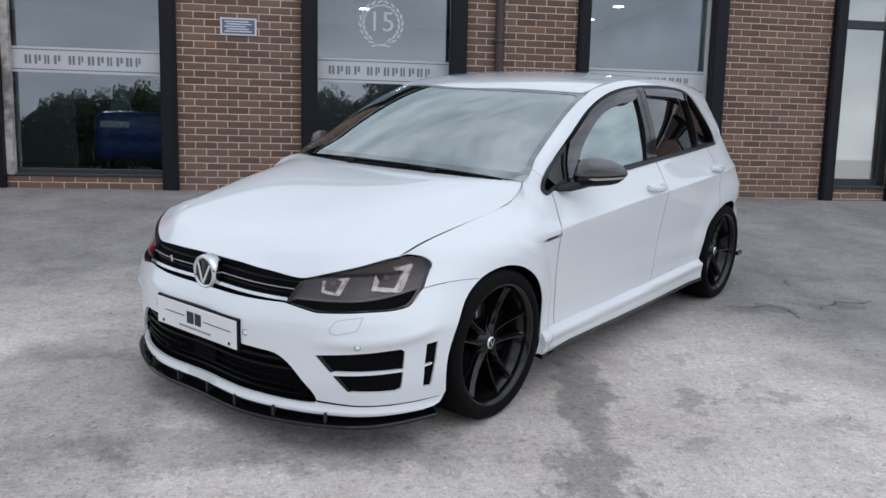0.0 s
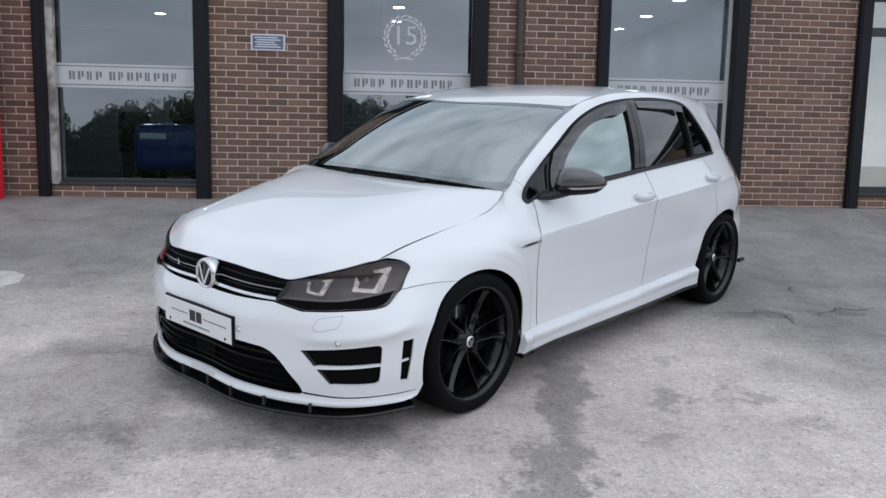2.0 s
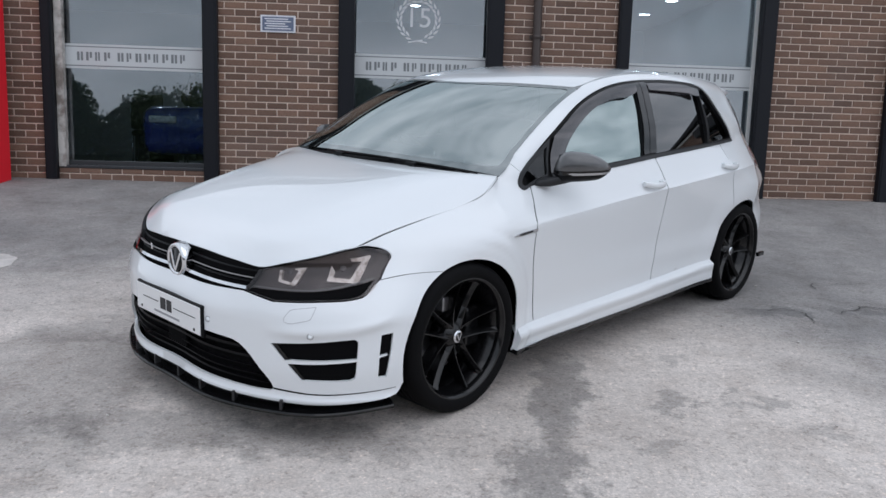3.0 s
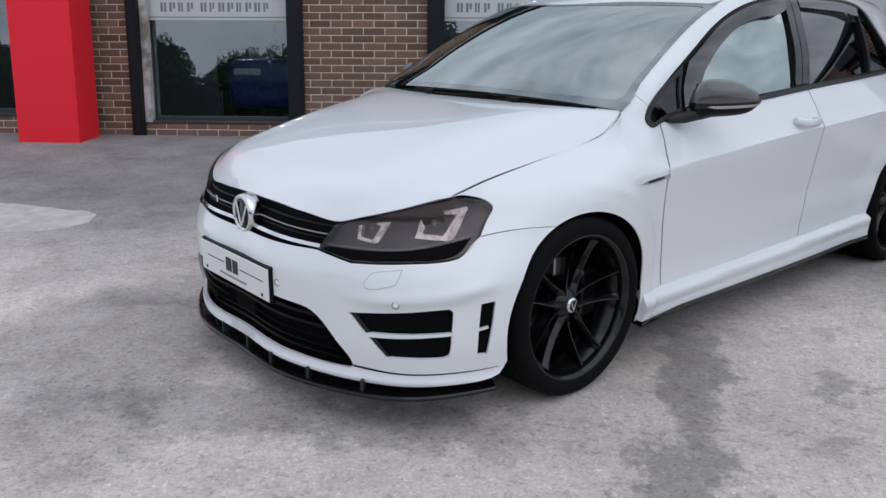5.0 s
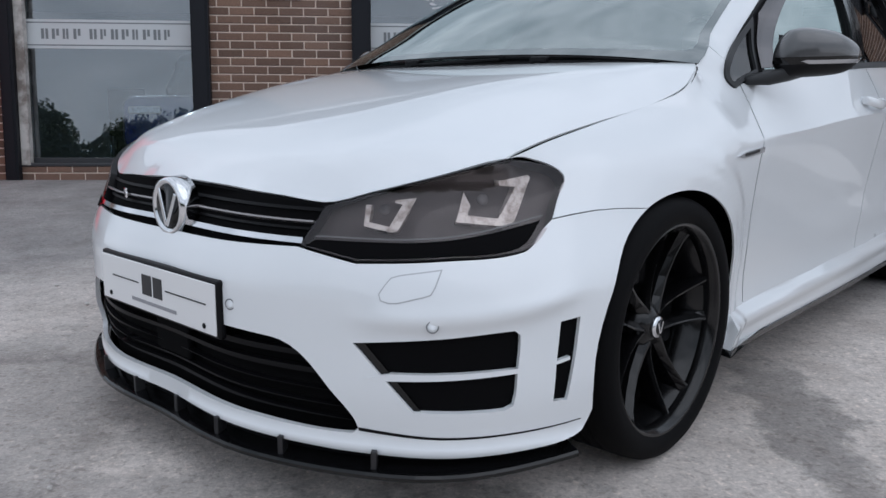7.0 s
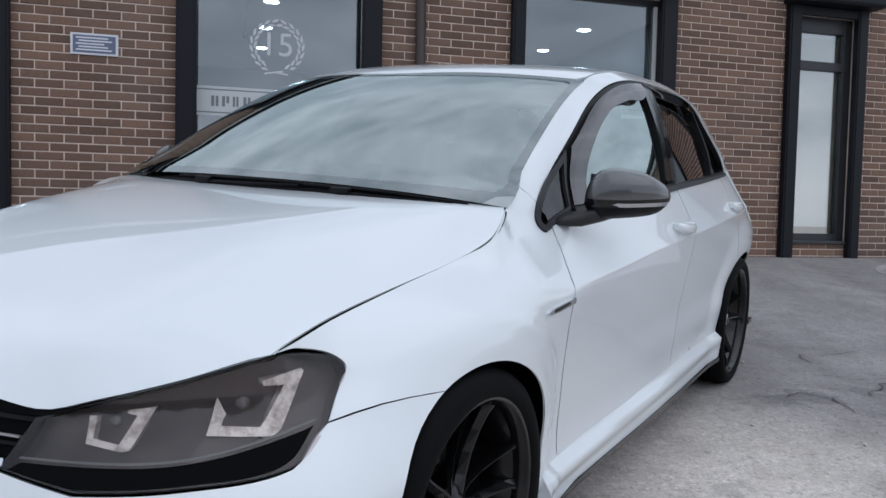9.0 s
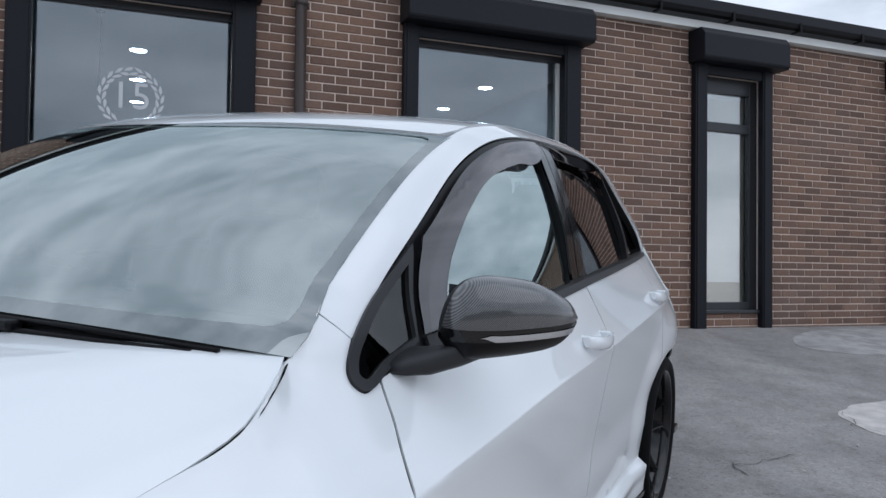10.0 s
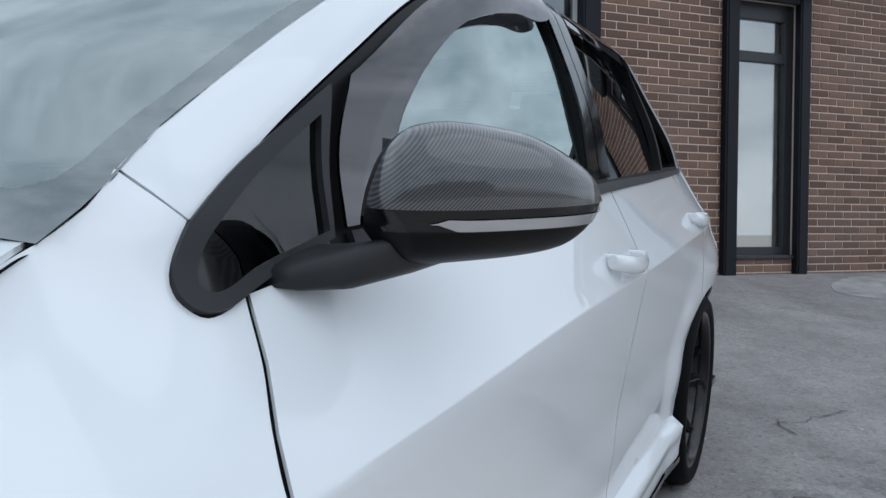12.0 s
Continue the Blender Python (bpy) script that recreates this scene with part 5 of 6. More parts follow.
def door_mirror(sg):
    def finish(vf, smooth=True):
        v = [(p.x, sg * p.y, p.z) for p in vf[0]]
        f = [t if sg < 0 else t[::-1] for t in vf[1]]
        return mesh_from("mirror", v, f, smooth)
    clampz = lambda u, z: min(max(z, m_low(u)), m_top(u))
    head = part("door_mirror", finish(strip_mesh(mirror_front, m_low, lambda u: clampz(u, m_line(u) - .020))), M["black_plastic"], car, "door mirror with a carbon fibre cap")
    part("mirror_cap", finish(strip_mesh(mirror_front, lambda u: clampz(u, m_line(u)), m_top, out=.0015)), M["carbon"], head, "carbon fibre mirror cap")
    part("mirror_band", finish(strip_mesh(mirror_front, lambda u: clampz(u, m_line(u) - .021), lambda u: clampz(u, m_line(u) + .001), nv=6)), M["black_gloss"], head)
    zi = lambda u: clampz(u, m_line(u) - .013)
    lo_z = lambda u: zi(u) - .007 * step(.050, .075, u)
    me = strip_mesh(mirror_front, lo_z, lambda u: lo_z(u) + .0105 * step(.048, .070, u), nv=4, out=.0022)
    part("indicator", finish(me), M["indicator"], head, "clear silver indicator strip")
    back = lambda u, z: Vector((*(A_ + U_ * u - F_ * (.034 * (m_deep(u) / .062) ** .6 * max(1 - abs(2 * min(max((z - m_low(u)) / max(m_top(u) - m_low(u), 1e-4), 0), 1) - 1) ** 5, 0) ** .5)).xy, z))
    bk = strip_mesh(back, m_low, m_top)
    part("mirror_shell", finish((bk[0], [f[::-1] for f in bk[1]])), M["matt_trim"], head)
    # arm from the door to the head
    bm = bmesh.new()
    rows_ = []
    for p, w, h in ((Vector((-.566, .776, .917)), .050, .012), (Vector((-.576, .802, .917)), .047, .015), (Vector((-.597, .833, .920)), .042, .020), (Vector((-.622, .866, .931)), .034, .021), (Vector((-.66, .895, .938)), .03, .014)):
        ring = []
        for a in np.linspace(0, 2 * math.pi, 14, endpoint=False):
            ca, sa = math.cos(a), math.sin(a)
            k = abs(ca) ** .6 * (1 if ca > 0 else -1), abs(sa) ** .6 * (1 if sa > 0 else -1)
            ring.append(bm.verts.new((p.x + k[0] * w, sg * p.y, p.z + k[1] * h - .18 * k[0] * w * step(.89, .79, p.y))))
        rows_.append(ring)
    for p_, q_ in zip(rows_, rows_[1:]):
        for i in range(14):
            bm.faces.new((p_[i], p_[(i + 1) % 14], q_[(i + 1) % 14], q_[i])).smooth = True
    bm.faces.new(rows_[0])
    bm.faces.new(rows_[-1][::-1])
    bmesh.ops.recalc_face_normals(bm, faces=bm.faces[:])
    part("mirror_arm", bm, M["matt_trim"], head)
    # reflecting glass
    gl = [A_ + U_ * u - F_ * .0365 for u in (.03, .22)]
    part("mirror_glass", mesh_from("glass", [(gl[0].x, sg * gl[0].y, .945), (gl[1].x, sg * gl[1].y, .95), (gl[1].x, sg * gl[1].y, 1.02), (gl[0].x, sg * gl[0].y, 1.04)], [(0, 1, 2, 3)]), M["chrome"], head)


for sg in (1, -1):
    door_mirror(sg)

M["frit"] = glass("screen_edge_print", (0.0, 0.0, 0.0), 0.33, hue=(0.86, 0.92, 0.92))
# ---- screen surround, cowl, wipers
frit = outline([(-1, 0), (1, 0), (1, 1), (-1, 1)], .05)
frit_half = [(.93, .062, 1), (.962, .12, 1), (.968, .5, 1), (.962, .93, 1), (.93, .976, 1)]
frit_in = outline([(0, .042, 1)] + frit_half + [(0, .978, 1)] + [(-p[0], *p[1:]) for p in frit_half[::-1]], .03)
part("screen_border", skin(frit, screen, [frit_in], grid=.04, gap=0, flange=0, lift=.0015), M["frit"], car)
cowl = outline([(-.94, -.01), (0, -.06), (.94, -.01), (.94, .03), (-.94, .03)], .05)
part("cowl", skin(cowl, lambda u, v: (Vector(screen(u, v)) - Vector((0.0, 0, .022 + .02 * (v < 0)))), grid=.05, gap=0, flange=0), M["black_plastic"], car)
for u0, u1 in ((.40, .88), (-.28, .28)):
    n_ = Vector((.45, 0, .9)).normalized()
    at = lambda u, v, k: Vector(screen(u, v)) + n_ * k
    wp = part("wiper", tube([at(u0, -.040, -.014), at(u0 + .03, -.028, -.008), at((u0 + u1) / 2, -.024, -.007), at(u1 - .05, -.016, -.005)], .0042, 8), M["black_plastic"], car, "black windscreen wiper")
    part("wiper_blade", tube([at(u0 - .14, -.012, .000), at((u0 + u1) / 2 - .05, -.009, .000), at(u1, -.009, -.001)], .0042, 6), M["black_plastic"], wp)
    part("wiper_cap", moved(box(-.015, .015, -.03, .03, -.008, .008, .005), Matrix.Translation(at(u0 + .02, -.018, -.006))), M["black_plastic"], wp)

# ---- tail (behind)
tail_x = curve([(.20, -3.28), (.45, -3.40), (.62, -3.40), (.80, -3.36), (.98, -3.275), (1.10, -3.19), (1.30, -3.08)])


def tail(u, z):
    x = tail_x(z)
    w = side_y(x + .03, z)
    return (x - .05 * (1 - u * u) + .02, u * w, z)


def tail_part(nm, z0, z1, mat_, u=1.0, lift=0.0):
    part(nm, skin(outline([(-u, z0), (u, z0), (u, z1), (-u, z1)], .1), tail, grid=.08, gap=.002, flange=.01, flip=True, lift=lift), mat_, car)


tail_part("rear_bumper", .22, .56, M["paint"])
tail_part("tailgate", .56, .985, M["paint"])
tail_part("rear_window", .985, 1.28, M["privacy"])


def spoiler_top(x, y):
    """Carries the roof on to a thin trailing edge, its ends turned down."""
    k = abs(y) / (.535 - .30 * max(0.0, -2.88 - x))
    return (x, y, roof_mid(x) + .004 * step(-2.9, -3.15, x) - .062 * k ** 4)


wing_half = [(-2.884, .528), (-2.98, .520, 1), (-3.08, .492, 1), (-3.135, .44, 1), (-3.16, .30, 1), (-3.168, 0, 1)]
wing_poly = outline([(-2.884, 0)] + wing_half + [(p[0], -p[1], *p[2:]) for p in wing_half[-2::-1]], .03)
part("roof_spoiler", skin(wing_poly, spoiler_top, gap=.001, flange=.032, flip=False), M["paint"], car)
M["tail_lamp"] = material("dark_red_lamp", (0.10, 0.006, 0.008), 0.12, 0.0, 1.0)
both_sides("tail_lamp", outline([(-3.02, .972), (-3.015, .90, 1), (-3.06, .845, 1), (-3.28, .835), (-3.22, .975)], .02), M["tail_lamp"], "dark red smoked tail lamp", lift=.004, gap=0, flange=.01)
part("rear_corner_fin", joined(box(-3.09, -3.0, .85, .872, .235, .262, .004)), M["black_gloss"], car)

# ---- cabin
part("dashboard", joined(box(-.78, -.24, -.66, .66, .70, .93, .05, 3), box(-.80, -.55, -.60, -.10, .90, .985, .03, 3)), M["seat"], car)
part("cabin_floor", box(-3.0, -.3, -.72, .72, .24, .29), M["void"], car)
part("firewall", box(-.30, -.26, -.64, .64, .25, .86), M["void"], car)
st = part("steering_wheel", lathe([(.168 + .014 * math.cos(a), .014 * math.sin(a)) for a in np.linspace(0, 2 * math.pi, 10, endpoint=False)], 36, "Z"), M["seat"], car, m=pose(-.86, -.37, .89, 0, -62, 0))
part("steering_boss", joined(box(-.055, .055, -.055, .055, -.03, .0, .015), box(-.165, .165, -.014, .014, -.02, -.005, .005), box(-.17, 0, -.013, .013, -.02, -.005, .005)), M["seat"], st)


def seat(x, y):
    s_ = part("seat", box(x - .27, x + .27, y - .26, y + .26, .42, .58, .06, 3), M["seat"], car)
    part("seat_back", moved(box(-.07, .07, -.25, .25, 0, .62, .055, 3), pose(x - .25, y, .52, 0, -18, 0)), M["seat"], s_)
    part("head_restraint", moved(box(-.05, .05, -.13, .13, 0, .17, .04, 3), pose(x - .455, y, 1.13, 0, -12, 0)), M["seat"], s_)


for y in (-.37, .37):
    seat(-1.30, y)
    seat(-2.20, y * .85)

# ================================================================ signs on the building
M["band"] = material("frosted_band", (0.60, 0.62, 0.63), 0.6)
M["band_ink"] = material("band_print", (0.20, 0.215, 0.225), 0.6)
M["etched"] = material("frosted_print", (0.62, 0.64, 0.66), 0.6)
M["sign_face"] = material("sign_blue", (0.13, 0.155, 0.24), 0.5)
M["sign_print"] = material("sign_print", (0.72, 0.72, 0.76), 0.5)


def window_band(x0, x1):
    z0, z1 = 1.212, 1.474
    b = thing("window_band", label="frosted white film band with dark lettering bars across the glass", category="window sticker", group="window bands")
    part("film", box(x0, x1, 0.0895, 0.0905, z0, z1), M["band"], b)
    for z in (z0 + .026, z1 - .034):
        part("line", box(x0, x1, 0.0875, 0.0885, z, z + .010), M["band_ink"], b)
    # two groups of letter-sized bars
    w = (x1 - x0)
    x = x0 + w * .085
    for group_n, h in ((4, .092), (8, .092)):
        for k in range(group_n):
            ww = w * (.042 if (k + group_n) % 3 else .034)
            part("letter_bar", box(x, x + ww * .42, 0.0875, 0.0885, 1.298, 1.298 + h), M["band_ink"], b)
            part("letter_bar", box(x + ww * .62, x + ww, 0.0875, 0.0885, 1.298 + (.03 if k % 2 else 0), 1.298 + h), M["band_ink"], b)
            x += w * .0635
        x += w * .032


for a, b in ((-9.215, -7.715), (-6.095, -4.635), (-3.025, -1.575)):
    window_band(a, b)


def wreath(cx, cz, r):
    w = thing("window_emblem", label="frosted laurel wreath with the number 15 on the glass", category="window sticker")
    for k in range(34):
        a = radians(-62 + 304 * k / 33)
        lean = 28 if k % 2 else -28
        rr = r * (1.0 if k % 2 else .84)
        bm = bmesh.new()
        pts_ = [(0, -.040), (.013, -.012), (.011, .012), (0, .042), (-.011, .012), (-.013, -.012)]
        for y in (0.0, .001):
            for px, pz in pts_:
                bm.verts.new((px, y, pz))
        bm.verts.ensure_lookup_table()
        bm.faces.new([bm.verts[i] for i in range(6)])
        bm.faces.new([bm.verts[i] for i in range(11, 5, -1)])
        side_dir = 1 if math.cos(a) > 0 else -1
        part("leaf", bm, M["etched"], w, m=pose(cx + rr * math.cos(a), .0885, cz + rr * math.sin(a), 0, -math.degrees(a) + side_dir * lean * .6, 0))
    part("ribbon", joined(moved(box(-.085, .085, 0, .001, -.008, .008), pose(cx - .03, .0885, cz - r * 1.0, 0, -10, 0)), moved(box(-.06, .06, 0, .001, -.008, .008), pose(cx + .04, .0890, cz - r * 1.02, 0, 8, 0))), M["etched"], w)
    fc = bpy.data.curves.new("number", "FONT")
    fc.body, fc.size, fc.extrude, fc.align_x, fc.align_y = "15", .30, .0005, "CENTER", "CENTER"
    fc.materials.append(M["etched"])
    ob = new("number", fc)
    ob.parent = w
    ob.matrix_basis = pose(cx, .0885, cz + .01, 90, 0, 0)


wreath(-5.40, 1.86, .232)


def wall_sign():
    s = thing("wall_sign", label="small dark blue notice plate with pale print on brick", category="sign")
    part("plate", box(-7.105, -6.73, -.018, -.003, 1.655, 1.835, .003), M["sign_print"], s)
    part("face", box(-7.085, -6.75, -.0205, -.0185, 1.672, 1.818), M["sign_face"], s)
    for k in range(5):
        part("print_bar", box(-7.06 + .02 * (k % 2), -6.78 - .03 * (k % 3), -.0225, -.0205, 1.690 + k * .025, 1.702 + k * .025), M["sign_print"], s)


wall_sign()

# ---------------------------------------------------------------- showroom inside
M["lamp"] = bpy.data.materials.new("downlight_glow")
M["lamp"].use_nodes = True
shade(M["lamp"]).inputs["Emission Color"].default_value = (1, .97, .93, 1)
shade(M["lamp"]).inputs["Emission Strength"].default_value = 60.0


def downlight(x, y):
    d = thing("downlight", label="round bright recessed ceiling downlight", category="ceiling light", group="showroom downlights")
    part("trim_ring", lathe([(.085, 2.800), (.085, 2.790), (.105, 2.788), (.105, 2.800)], 24, "Z"), M["white"], d)
    part("diffuser", lathe([(0, 2.793), (.085, 2.793), (.085, 2.799), (0, 2.799)], 24, "Z"), M["lamp"], d)
    d.matrix_world = pose(x, y, 0)


for x in (-9.33, -5.35, -1.38):
    for y in (2.2, 3.58, 4.95):
        downlight(x, y)


def hanging_cable(x, y):
    c = thing("hanging_cable", label="thin black cable hanging from the showroom ceiling", category="cable")
    part("cable", tube([(x, y, 2.80), (x + .01, y, 2.5), (x - .005, y, 2.1)], .008, 6), M["black_plastic"], c)
    part("ceiling_rose", lathe([(0, 2.775), (.03, 2.778), (.04, 2.799), (0, 2.799)], 16, "Z"), M["black_plastic"], c, m=pose(x, y, 0))


hanging_cable(-5.67, .99)


def desk(x, y, turn):
    d = thing("desk", pose(x, y, .06, 0, 0, turn), "dark office desk inside the showroom", "desk")
    part("top", box(-.75, .75, -.38, .38, .70, .74, .008), M["room_dark"], d)
    part("front_panel", box(-.70, .70, -.30, -.27, .08, .69, .004), M["room_dark"], d)
    for sx in (-.70, .66):
        part("side_panel", box(sx, sx + .04, -.36, .36, 0, .695, .004), M["room_dark"], d)


def office_chair(x, y, turn):
    c = thing("office_chair", pose(x, y, .06, 0, 0, turn), "black office chair with chrome frame in the showroom", "chair")
    part("seat", box(-.24, .24, -.24, .24, .43, .50, .03), M["seat"], c)
    part("backrest", box(-.23, .23, .20, .26, .52, .98, .03), M["seat"], c)
    for sx in (-.22, .22):
        for sy in (-.22, .22):
            part("leg", tube([(sx, sy, 0), (sx, sy, .45)], .012, 8), M["chrome"], c)


M["room_dark"] = material("dark_furniture", (0.035, 0.035, 0.04), 0.5)
M["blue"] = material("blue_car_paint", (0.010, 0.022, 0.20), 0.25, 0.0, 1.0)
desk(-8.75, 3.3, 8)
office_chair(-8.95, 2.35, 170)
office_chair(-8.35, 2.5, 200)


def blue_car():
    """Low blue car indoors, seen end on through the window."""
    c = thing("blue_car", pose(-7.75, 2.6, .06), "dark blue car standing inside the showroom", "car")
    bm = box(-.88, .88, -1.9, 2.1, .22, .80, .14, 4)
    for f in bm.faces:
        f.smooth = True
    part("body", bm, M["blue"], c)
    cab = box(-.72, .72, -.9, 1.5, .78, 1.36, .18, 4)
    for v in cab.verts:
        if v.co.z > 1.0:
            v.co.x *= .84
    part("cabin", cab, M["black_gloss"], c)
    for sx in (-.80, .80):
        for sy in (-1.25, 1.35):
            part("wheel", moved(lathe([(0, -.10), (.30, -.10), (.32, -.07), (.32, .07), (.30, .10), (0, .10)], 28), pose(sx, sy, .32, 0, 0, 90)), M["rubber"], c)
    for sx in (-.62, .62):
        part("headlamp", box(sx - .16, sx + .16, -1.93, -1.86, .60, .68, .02), M["reflector"], c)


blue_car()
tagged(part("inner_pier", box(-8.10, -7.98, 3.9, 4.1, .06, 2.8), M["white"]), "white square pier in the showroom", "pier", kind="structure")

# ---------------------------------------------------------------- ground marks
def blob(name, pts, mat, label, category, lift=.004, jag=.03):
    """A thin patch on the ground with a ragged rim."""
    rim = outline([(*p, 1) for p in pts], .06)
    rim = [(p[0] + jag * noise.noise((p[0] * 9, p[1] * 9, 3.1)), p[1] + jag * noise.noise((p[0] * 9, p[1] * 9, 7.7))) for p in rim]
    me = skin(rim, lambda x, y: (x, y, ground_z(x, y) + .006 * noise.noise((x * .6, y * .6, 0)) + lift), grid=.15, gap=0, flange=.02)
    tagged(part(name, me, mat), label, category, kind="structure")


M["patch"] = material("pale_patch", (0.50, 0.47, 0.45), 0.9)
mottle(M["patch"], 9.0, (0.44, 0.415, 0.395), (0.60, 0.565, 0.54))
M["grey_patch"] = material("grey_patch", (0.33, 0.32, 0.315), 0.9)
mottle(M["grey_patch"], 5.0, (0.25, 0.242, 0.238), (0.40, 0.385, 0.375), 0.36, 0.62)
blob("concrete_patch", [(-9.9, -2.9), (-9.07, -2.92), (-8.5, -3.08), (-8.28, -3.18), (-8.23, -3.45), (-8.38, -3.64), (-8.9, -3.75), (-9.9, -3.8)], M["patch"], "pale repaired patch in the concrete yard", "ground patch")
blob("concrete_patch", [(.40, -.95), (1.1, -.40), (1.8, -.25), (2.6, -.30), (3.2, -.6), (2.2, -1.2), (1.2, -1.35), (.7, -1.36)], M["grey_patch"], "pale repaired patch in the concrete yard", "ground patch")
blob("concrete_patch", [(-1.14, -2.76), (-1.30, -3.02), (-1.33, -3.25), (-.9, -3.5), (-.1, -3.3), (.2, -2.8), (-.4, -2.6)], M["patch"], "pale repaired patch in the concrete yard", "ground patch")
M["crack"] = material("crack_dirt", (0.07, 0.068, 0.066), 0.95)


def crack(pts, width):
    verts, faces = [], []
    dense = []
    for a, b in zip(pts, pts[1:]):
        for k in range(8):
            t = k / 8
            dense.append((a[0] + (b[0] - a[0]) * t, a[1] + (b[1] - a[1]) * t))
    dense.append(pts[-1])
    for i, (x, y) in enumerate(dense):
        x += .035 * noise.noise((x * 11, y * 11, 1.3))
        y += .035 * noise.noise((x * 11, y * 11, 5.9))
        a, b = dense[max(i - 1, 0)], dense[min(i + 1, len(dense) - 1)]
        d = Vector((-(b[1] - a[1]), b[0] - a[0])).normalized()
        w = .75 * width * (.25 + .75 * abs(noise.noise((x * 17, y * 17, 9)))) * math.sin(math.pi * (i + .6) / (len(dense) + .2)) ** .5
        z = ground_z(x, y) + .006 * noise.noise((x * .6, y * .6, 0)) + .006
        verts += [(x + d.x * w, y + d.y * w, z), (x - d.x * w, y - d.y * w, z)]
    faces = [(2 * i, 2 * i + 1, 2 * i + 3, 2 * i + 2) for i in range(len(dense) - 1)]
    tagged(part("ground_crack", mesh_from("crack", verts, faces), M["crack"]), "thin dark crack in the concrete", "crack", kind="structure")


for pts_, w_ in (([(-3.28, -4.17), (-3.16, -4.10), (-3.03, -4.19), (-3.12, -4.42)], .016), ([(-2.83, -4.20), (-2.60, -4.02), (-2.47, -4.05), (-2.30, -4.0)], .016), ([(-2.60, -3.43), (-2.66, -3.60)], .012),
                 ([(-2.66, -3.47), (-2.45, -3.46), (-2.15, -3.40)], .010), ([(-1.12, -2.72), (-1.24, -2.96), (-1.34, -3.06), (-1.30, -3.3)], .010), ([(.4, -.95), (.7, -1.36), (1.2, -1.36)], .008)):
    crack(pts_, w_)
for k in range(26):
    x, y = -7.5 + 6.5 * random.random(), -7.6 + 4.6 * random.random()
    b = bmesh.new()
    bmesh.ops.create_icosphere(b, subdivisions=1, radius=.006 + .007 * random.random())
    for v in b.verts:
        v.co *= .7 + .5 * random.random()
        v.co.z *= .6
    tagged(part("pebble", b, M["patch"], m=pose(x, y, ground_z(x, y) + .008)), "small pale stone chip lying on the concrete", "stone", "loose stones")

# ---------------------------------------------------------------- trees across the road, behind
M["leaf"] = material("leaves", (0.05, 0.075, 0.03), 0.7)
M["bark"] = material("bark", (0.06, 0.05, 0.04), 0.9)


def tree(m):
    t = thing("tree", m, "dark green leafy tree across the yard", "tree", "row of trees")
    part("trunk", joined(tube([(0, 0, -.3), (.05, 0, 1.4), (0, .08, 3.0), (.1, 0, 4.6)], .13, 8), tube([(0, .05, 2.2), (.7, .2, 3.4)], .06, 6), tube([(0, .05, 2.5), (-.7, -.3, 3.8)], .06, 6), tube([(0, .05, 2.0), (.2, -.8, 3.2)], .05, 6)), M["bark"], t)
    verts, faces = [], []
    for _ in range(9000):
        c = Vector((random.gauss(0, 1), random.gauss(0, 1), random.gauss(0, 1))).normalized() * random.random() ** .4
        lobe = 1 + .35 * noise.noise(c * 2.2)
        p = Vector((c.x * 2.3 * lobe, c.y * 2.3 * lobe, 2.9 + c.z * 2.5 * lobe))
        a = Vector((random.random() - .5, random.random() - .5, random.random() - .5)).normalized()
        b = a.orthogonal().normalized()
        k = len(verts)
        s_ = .07 + .08 * random.random()
        verts += [p - a * s_, p + b * s_ * .7, p + a * s_, p - b * s_ * .7]
        faces.append((k, k + 1, k + 2, k + 3))
    part("crown", mesh_from("crown", verts, faces), M["leaf"], t)
    return t


first = tree(pose(-30, -46, ground_z(0, -46)))
for k in range(1, 33):
    sc_ = .72 + .5 * random.random()
    copy_thing(first, pose(-60 + 2.2 * k + random.uniform(-.8, .8), -46 + random.uniform(-5, 5), ground_z(0, -46), 0, 0, random.uniform(0, 360)) @ Matrix.Scale(sc_, 4))


def hedge():
    """Long dark hedge along the far side of the road."""
    verts, faces = [], []
    for _ in range(60000):
        x = random.uniform(-80, 14)
        top = 2.9 + .9 * noise.noise((x * .21, 0, 4.4)) + .5 * noise.noise((x * .9, 0, 1.7))
        p = Vector((x, -38 + random.uniform(-.9, .9), ground_z(0, -38) - .4 + (top + .4) * random.random()))
        a = Vector((random.random() - .5, random.random() - .5, random.random() - .5)).normalized()
        b = a.orthogonal().normalized()
        k = len(verts)
        s_ = .09 + .10 * random.random()
        verts += [p - a * s_, p + b * s_ * .7, p + a * s_, p - b * s_ * .7]
        faces.append((k, k + 1, k + 2, k + 3))
    n0 = len(verts)
    for i in range(96):
        x = -80 + i
        top = 2.5 + .9 * noise.noise((x * .21, 0, 4.4)) + .5 * noise.noise((x * .9, 0, 1.7))
        verts += [(x, -38.3, ground_z(0, -38) - .5), (x, -38.3, ground_z(0, -38) + top)]
    faces += [(n0 + 2 * i, n0 + 2 * i + 2, n0 + 2 * i + 3, n0 + 2 * i + 1) for i in range(95)]
    tagged(part("hedge", mesh_from("hedge", verts, faces), M["leaf"]), "long dark green hedge across the road", "hedge", kind="stuff")


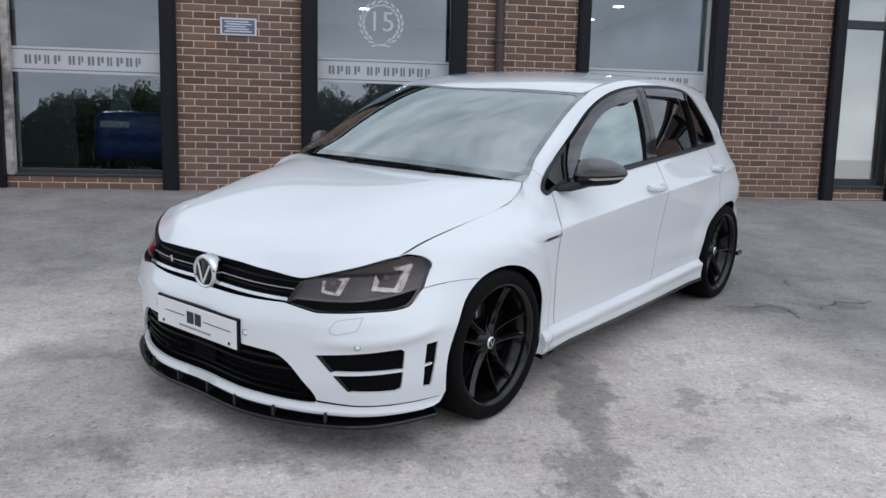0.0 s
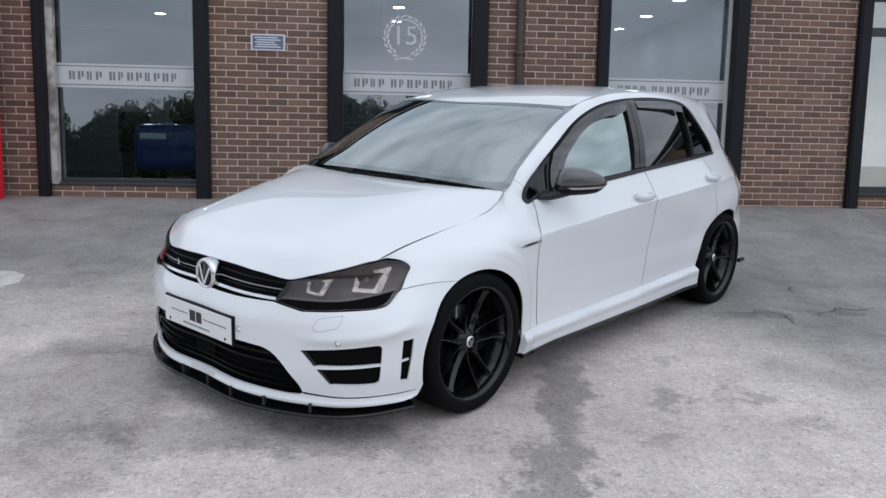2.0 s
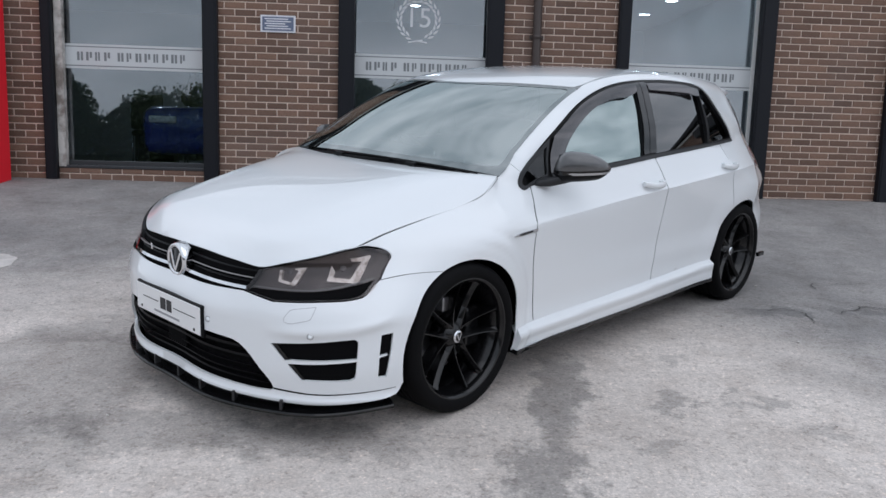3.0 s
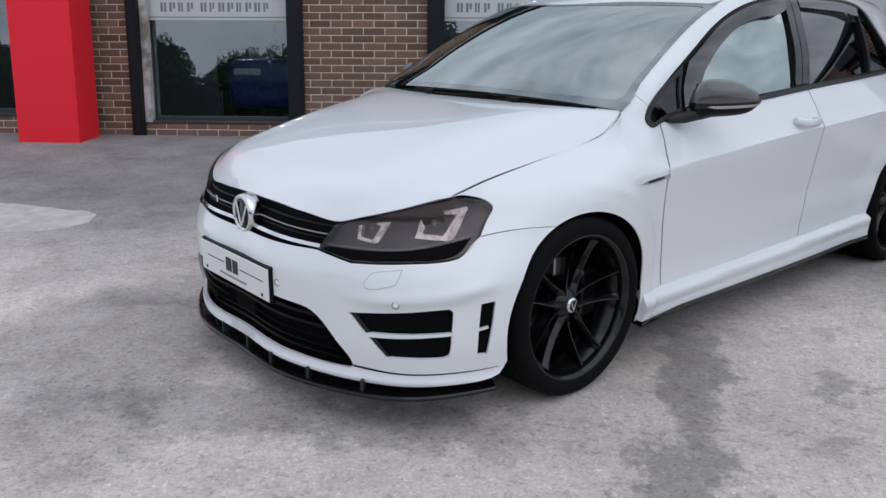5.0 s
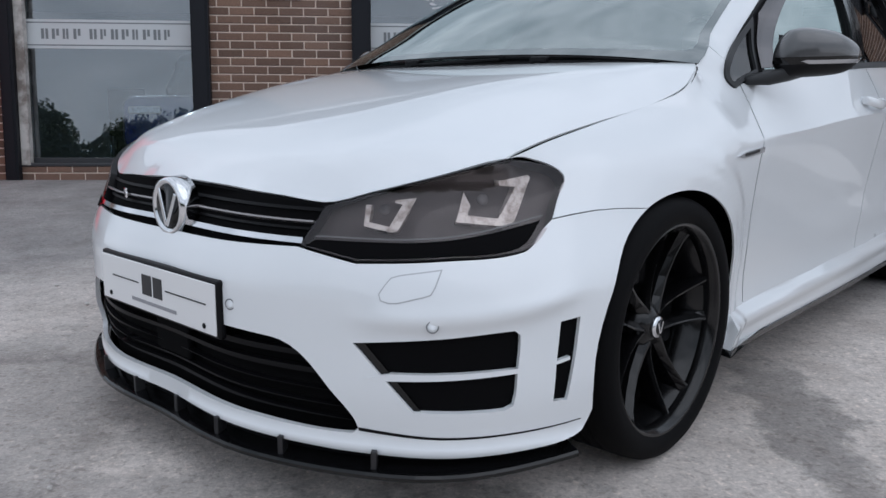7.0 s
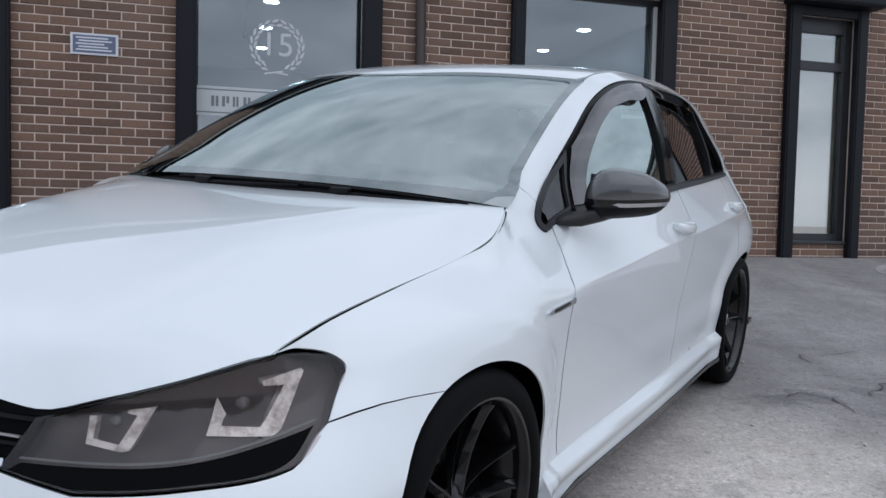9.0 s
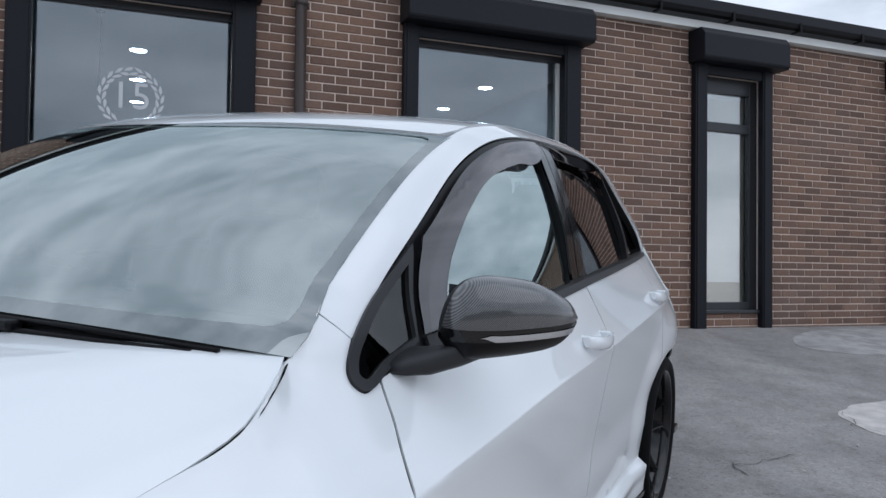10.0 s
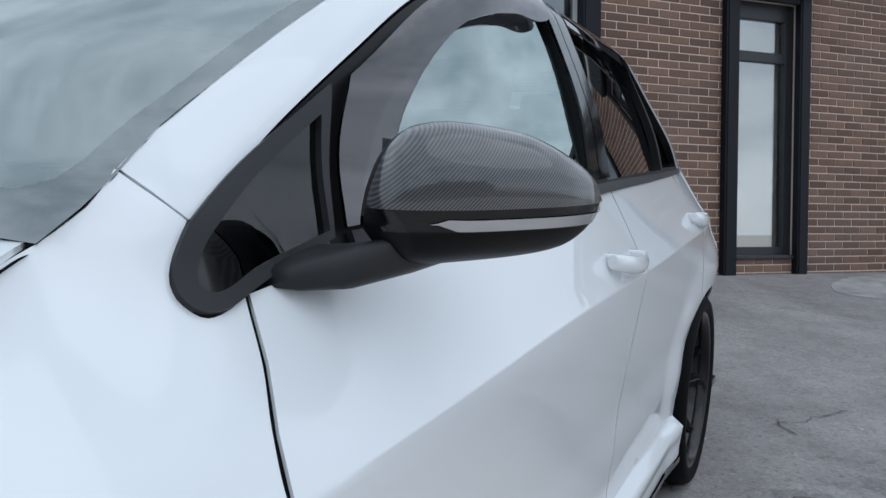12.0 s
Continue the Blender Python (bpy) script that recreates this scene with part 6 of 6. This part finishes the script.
hedge()
M["asphalt"] = material("asphalt", (0.05, 0.05, 0.052), 0.85)
mottle(M["asphalt"], 3.0, (0.04, 0.04, 0.042), (0.065, 0.064, 0.063))
road = [(x, y, ground_z(x, y) + .012) for x in (-120, 120) for y in np.linspace(-15, -36, 30)]
tagged(part("road", mesh_from("road", road, [(i, i + 1, i + 31, i + 30) for i in range(29)], True), M["asphalt"]), "dark asphalt road beside the yard", "road", kind="structure")

# ================================================================ brickwork
def brick_material(name, per_object):
    m = material(name, (0.2, 0.12, 0.09), 0.85)
    tc = node(m, "ShaderNodeTexCoord")
    geo = node(m, "ShaderNodeNewGeometry")
    rp = node(m, "ShaderNodeValToRGB")
    els = rp.color_ramp.elements
    els[0].position, els[0].color = 0.0, (0.126, 0.076, 0.055, 1)
    els[1].position, els[1].color = 1.0, (0.236, 0.140, 0.097, 1)
    e = els.new(0.5)
    e.color = (0.178, 0.106, 0.076, 1)
    if per_object:
        info = node(m, "ShaderNodeObjectInfo")
        link(m, info.outputs["Random"], rp.inputs[0])
    else:
        link(m, geo.outputs["Random Per Island"], rp.inputs[0])
    big = node(m, "ShaderNodeTexNoise", Scale=1.3, Detail=4.0)
    fine = node(m, "ShaderNodeTexNoise", Scale=70.0, Detail=5.0, Roughness=0.7)
    link(m, geo.outputs["Position"], big.inputs["Vector"])
    link(m, geo.outputs["Position"], fine.inputs["Vector"])
    add = node(m, "ShaderNodeMath")
    add.operation = "MULTIPLY_ADD"
    add.inputs[1].default_value, add.inputs[2].default_value = 0.9, 0.55
    link(m, fine.outputs["Fac"], add.inputs[0])
    mul = node(m, "ShaderNodeMixRGB")
    mul.blend_type = "MULTIPLY"
    mul.inputs[0].default_value = 1.0
    link(m, rp.outputs[0], mul.inputs[1])
    link(m, add.outputs[0], mul.inputs[2])
    grey = node(m, "ShaderNodeMixRGB")
    grey.inputs[2].default_value = (0.19, 0.15, 0.135, 1)
    rr = node(m, "ShaderNodeMapRange")
    rr.inputs["From Min"].default_value, rr.inputs["From Max"].default_value = 0.48, 0.72
    rr.inputs["To Max"].default_value = 0.3
    link(m, big.outputs["Fac"], rr.inputs["Value"])
    link(m, rr.outputs[0], grey.inputs[0])
    link(m, mul.outputs[0], grey.inputs[1])
    link(m, grey.outputs[0], shade(m).inputs["Base Color"])
    bp = node(m, "ShaderNodeBump", Strength=0.6, Distance=0.002)
    link(m, fine.outputs["Fac"], bp.inputs["Height"])
    link(m, bp.outputs[0], shade(m).inputs["Normal"])
    return m


M["brick"] = brick_material("brown_brick", True)
M["brick_far"] = brick_material("brown_brick_joined", False)
PITCH, COURSE = 0.2245, 0.0754
BED, PERP = 1.662, -6.594
wall = bpy.data.objects["wall_front"]


def brick_shape(w, h, proud):
    """Face of one brick: a shallow block with a worn rim."""
    e, c = 0.004, 0.010
    v = []
    for y, k in ((c, 0.0), (-proud + 0.003, 0.0), (-proud, e)):
        v += [(-w / 2 + k, y, -h / 2 + k), (w / 2 - k, y, -h / 2 + k), (w / 2 - k, y, h / 2 - k), (-w / 2 + k, y, h / 2 - k)]
    f = [(8, 9, 10, 11)]
    for a in (0, 4):
        for i in range(4):
            j = (i + 1) % 4
            f.append((a + i, a + j, a + 4 + j, a + 4 + i))
    return v, f


shared = {}
far_v, far_f = [], []
single = 0
spans = [(-13.5, -12.45, -.6, 3.05), (-10.62, -9.29, -.3, 3.05), (-7.64, -6.17, -.3, 3.05), (-4.56, -3.10, -.3, 3.05), (-1.50, .03, -.3, 3.05), (.87, 2.84, -.3, 3.05), (4.40, 14.0, -.3, 3.05)]
spans += [(a, b, -.3, z0 + .001) for a, b, z0, z1 in OPENINGS] + [(a, b, 2.62, 3.05) for a, b, z0, z1 in OPENINGS]
for x0, x1, z0, z1 in spans:
    row = math.floor((z0 - BED) / COURSE)
    while BED + row * COURSE < z1 - .02:
        za, zb = max(BED + row * COURSE + .006, z0), min(BED + (row + 1) * COURSE - .006, z1 - .002)
        shift = PERP + (PITCH / 2 if row % 2 == 0 else 0.0)
        k = math.floor((x0 - shift) / PITCH)
        while shift + k * PITCH < x1:
            xa, xb = max(shift + k * PITCH + .006, x0 + .002), min(shift + (k + 1) * PITCH - .006, x1 - .002)
            k += 1
            w, h = xb - xa, zb - za
            if w < .02 or h < .015:
                continue
            cx, cz = (xa + xb) / 2, (za + zb) / 2
            near = (-7.60 < cx < -6.20 and .0 < cz < 2.75) or (-1.45 < cx < -.05 and 1.75 < cz < 2.75)
            if near and single < 300:
                key = (round(w, 3), round(h, 3), random.randrange(2))
                if key not in shared:
                    shared[key] = mesh_from("brick", *brick_shape(w, h, .0035 + .002 * key[2]))
                part("brick", shared[key], M["brick"], wall, m=pose(cx, 0, cz, random.uniform(-.5, .5), random.uniform(-.25, .25), random.uniform(-.3, .3)))
                single += 1
            else:
                v, f = brick_shape(w, h, .0025 + .004 * random.random())
                n0 = len(far_v)
                tilt = random.uniform(-.006, .006)
                far_v += [(cx + p[0], p[1], cz + p[2] + p[0] * tilt) for p in v]
                far_f += [tuple(n0 + i for i in q) for q in f]
        row += 1
tagged(part("brickwork", mesh_from("brickwork", far_v, far_f), M["brick_far"], wall), kind="stuff")
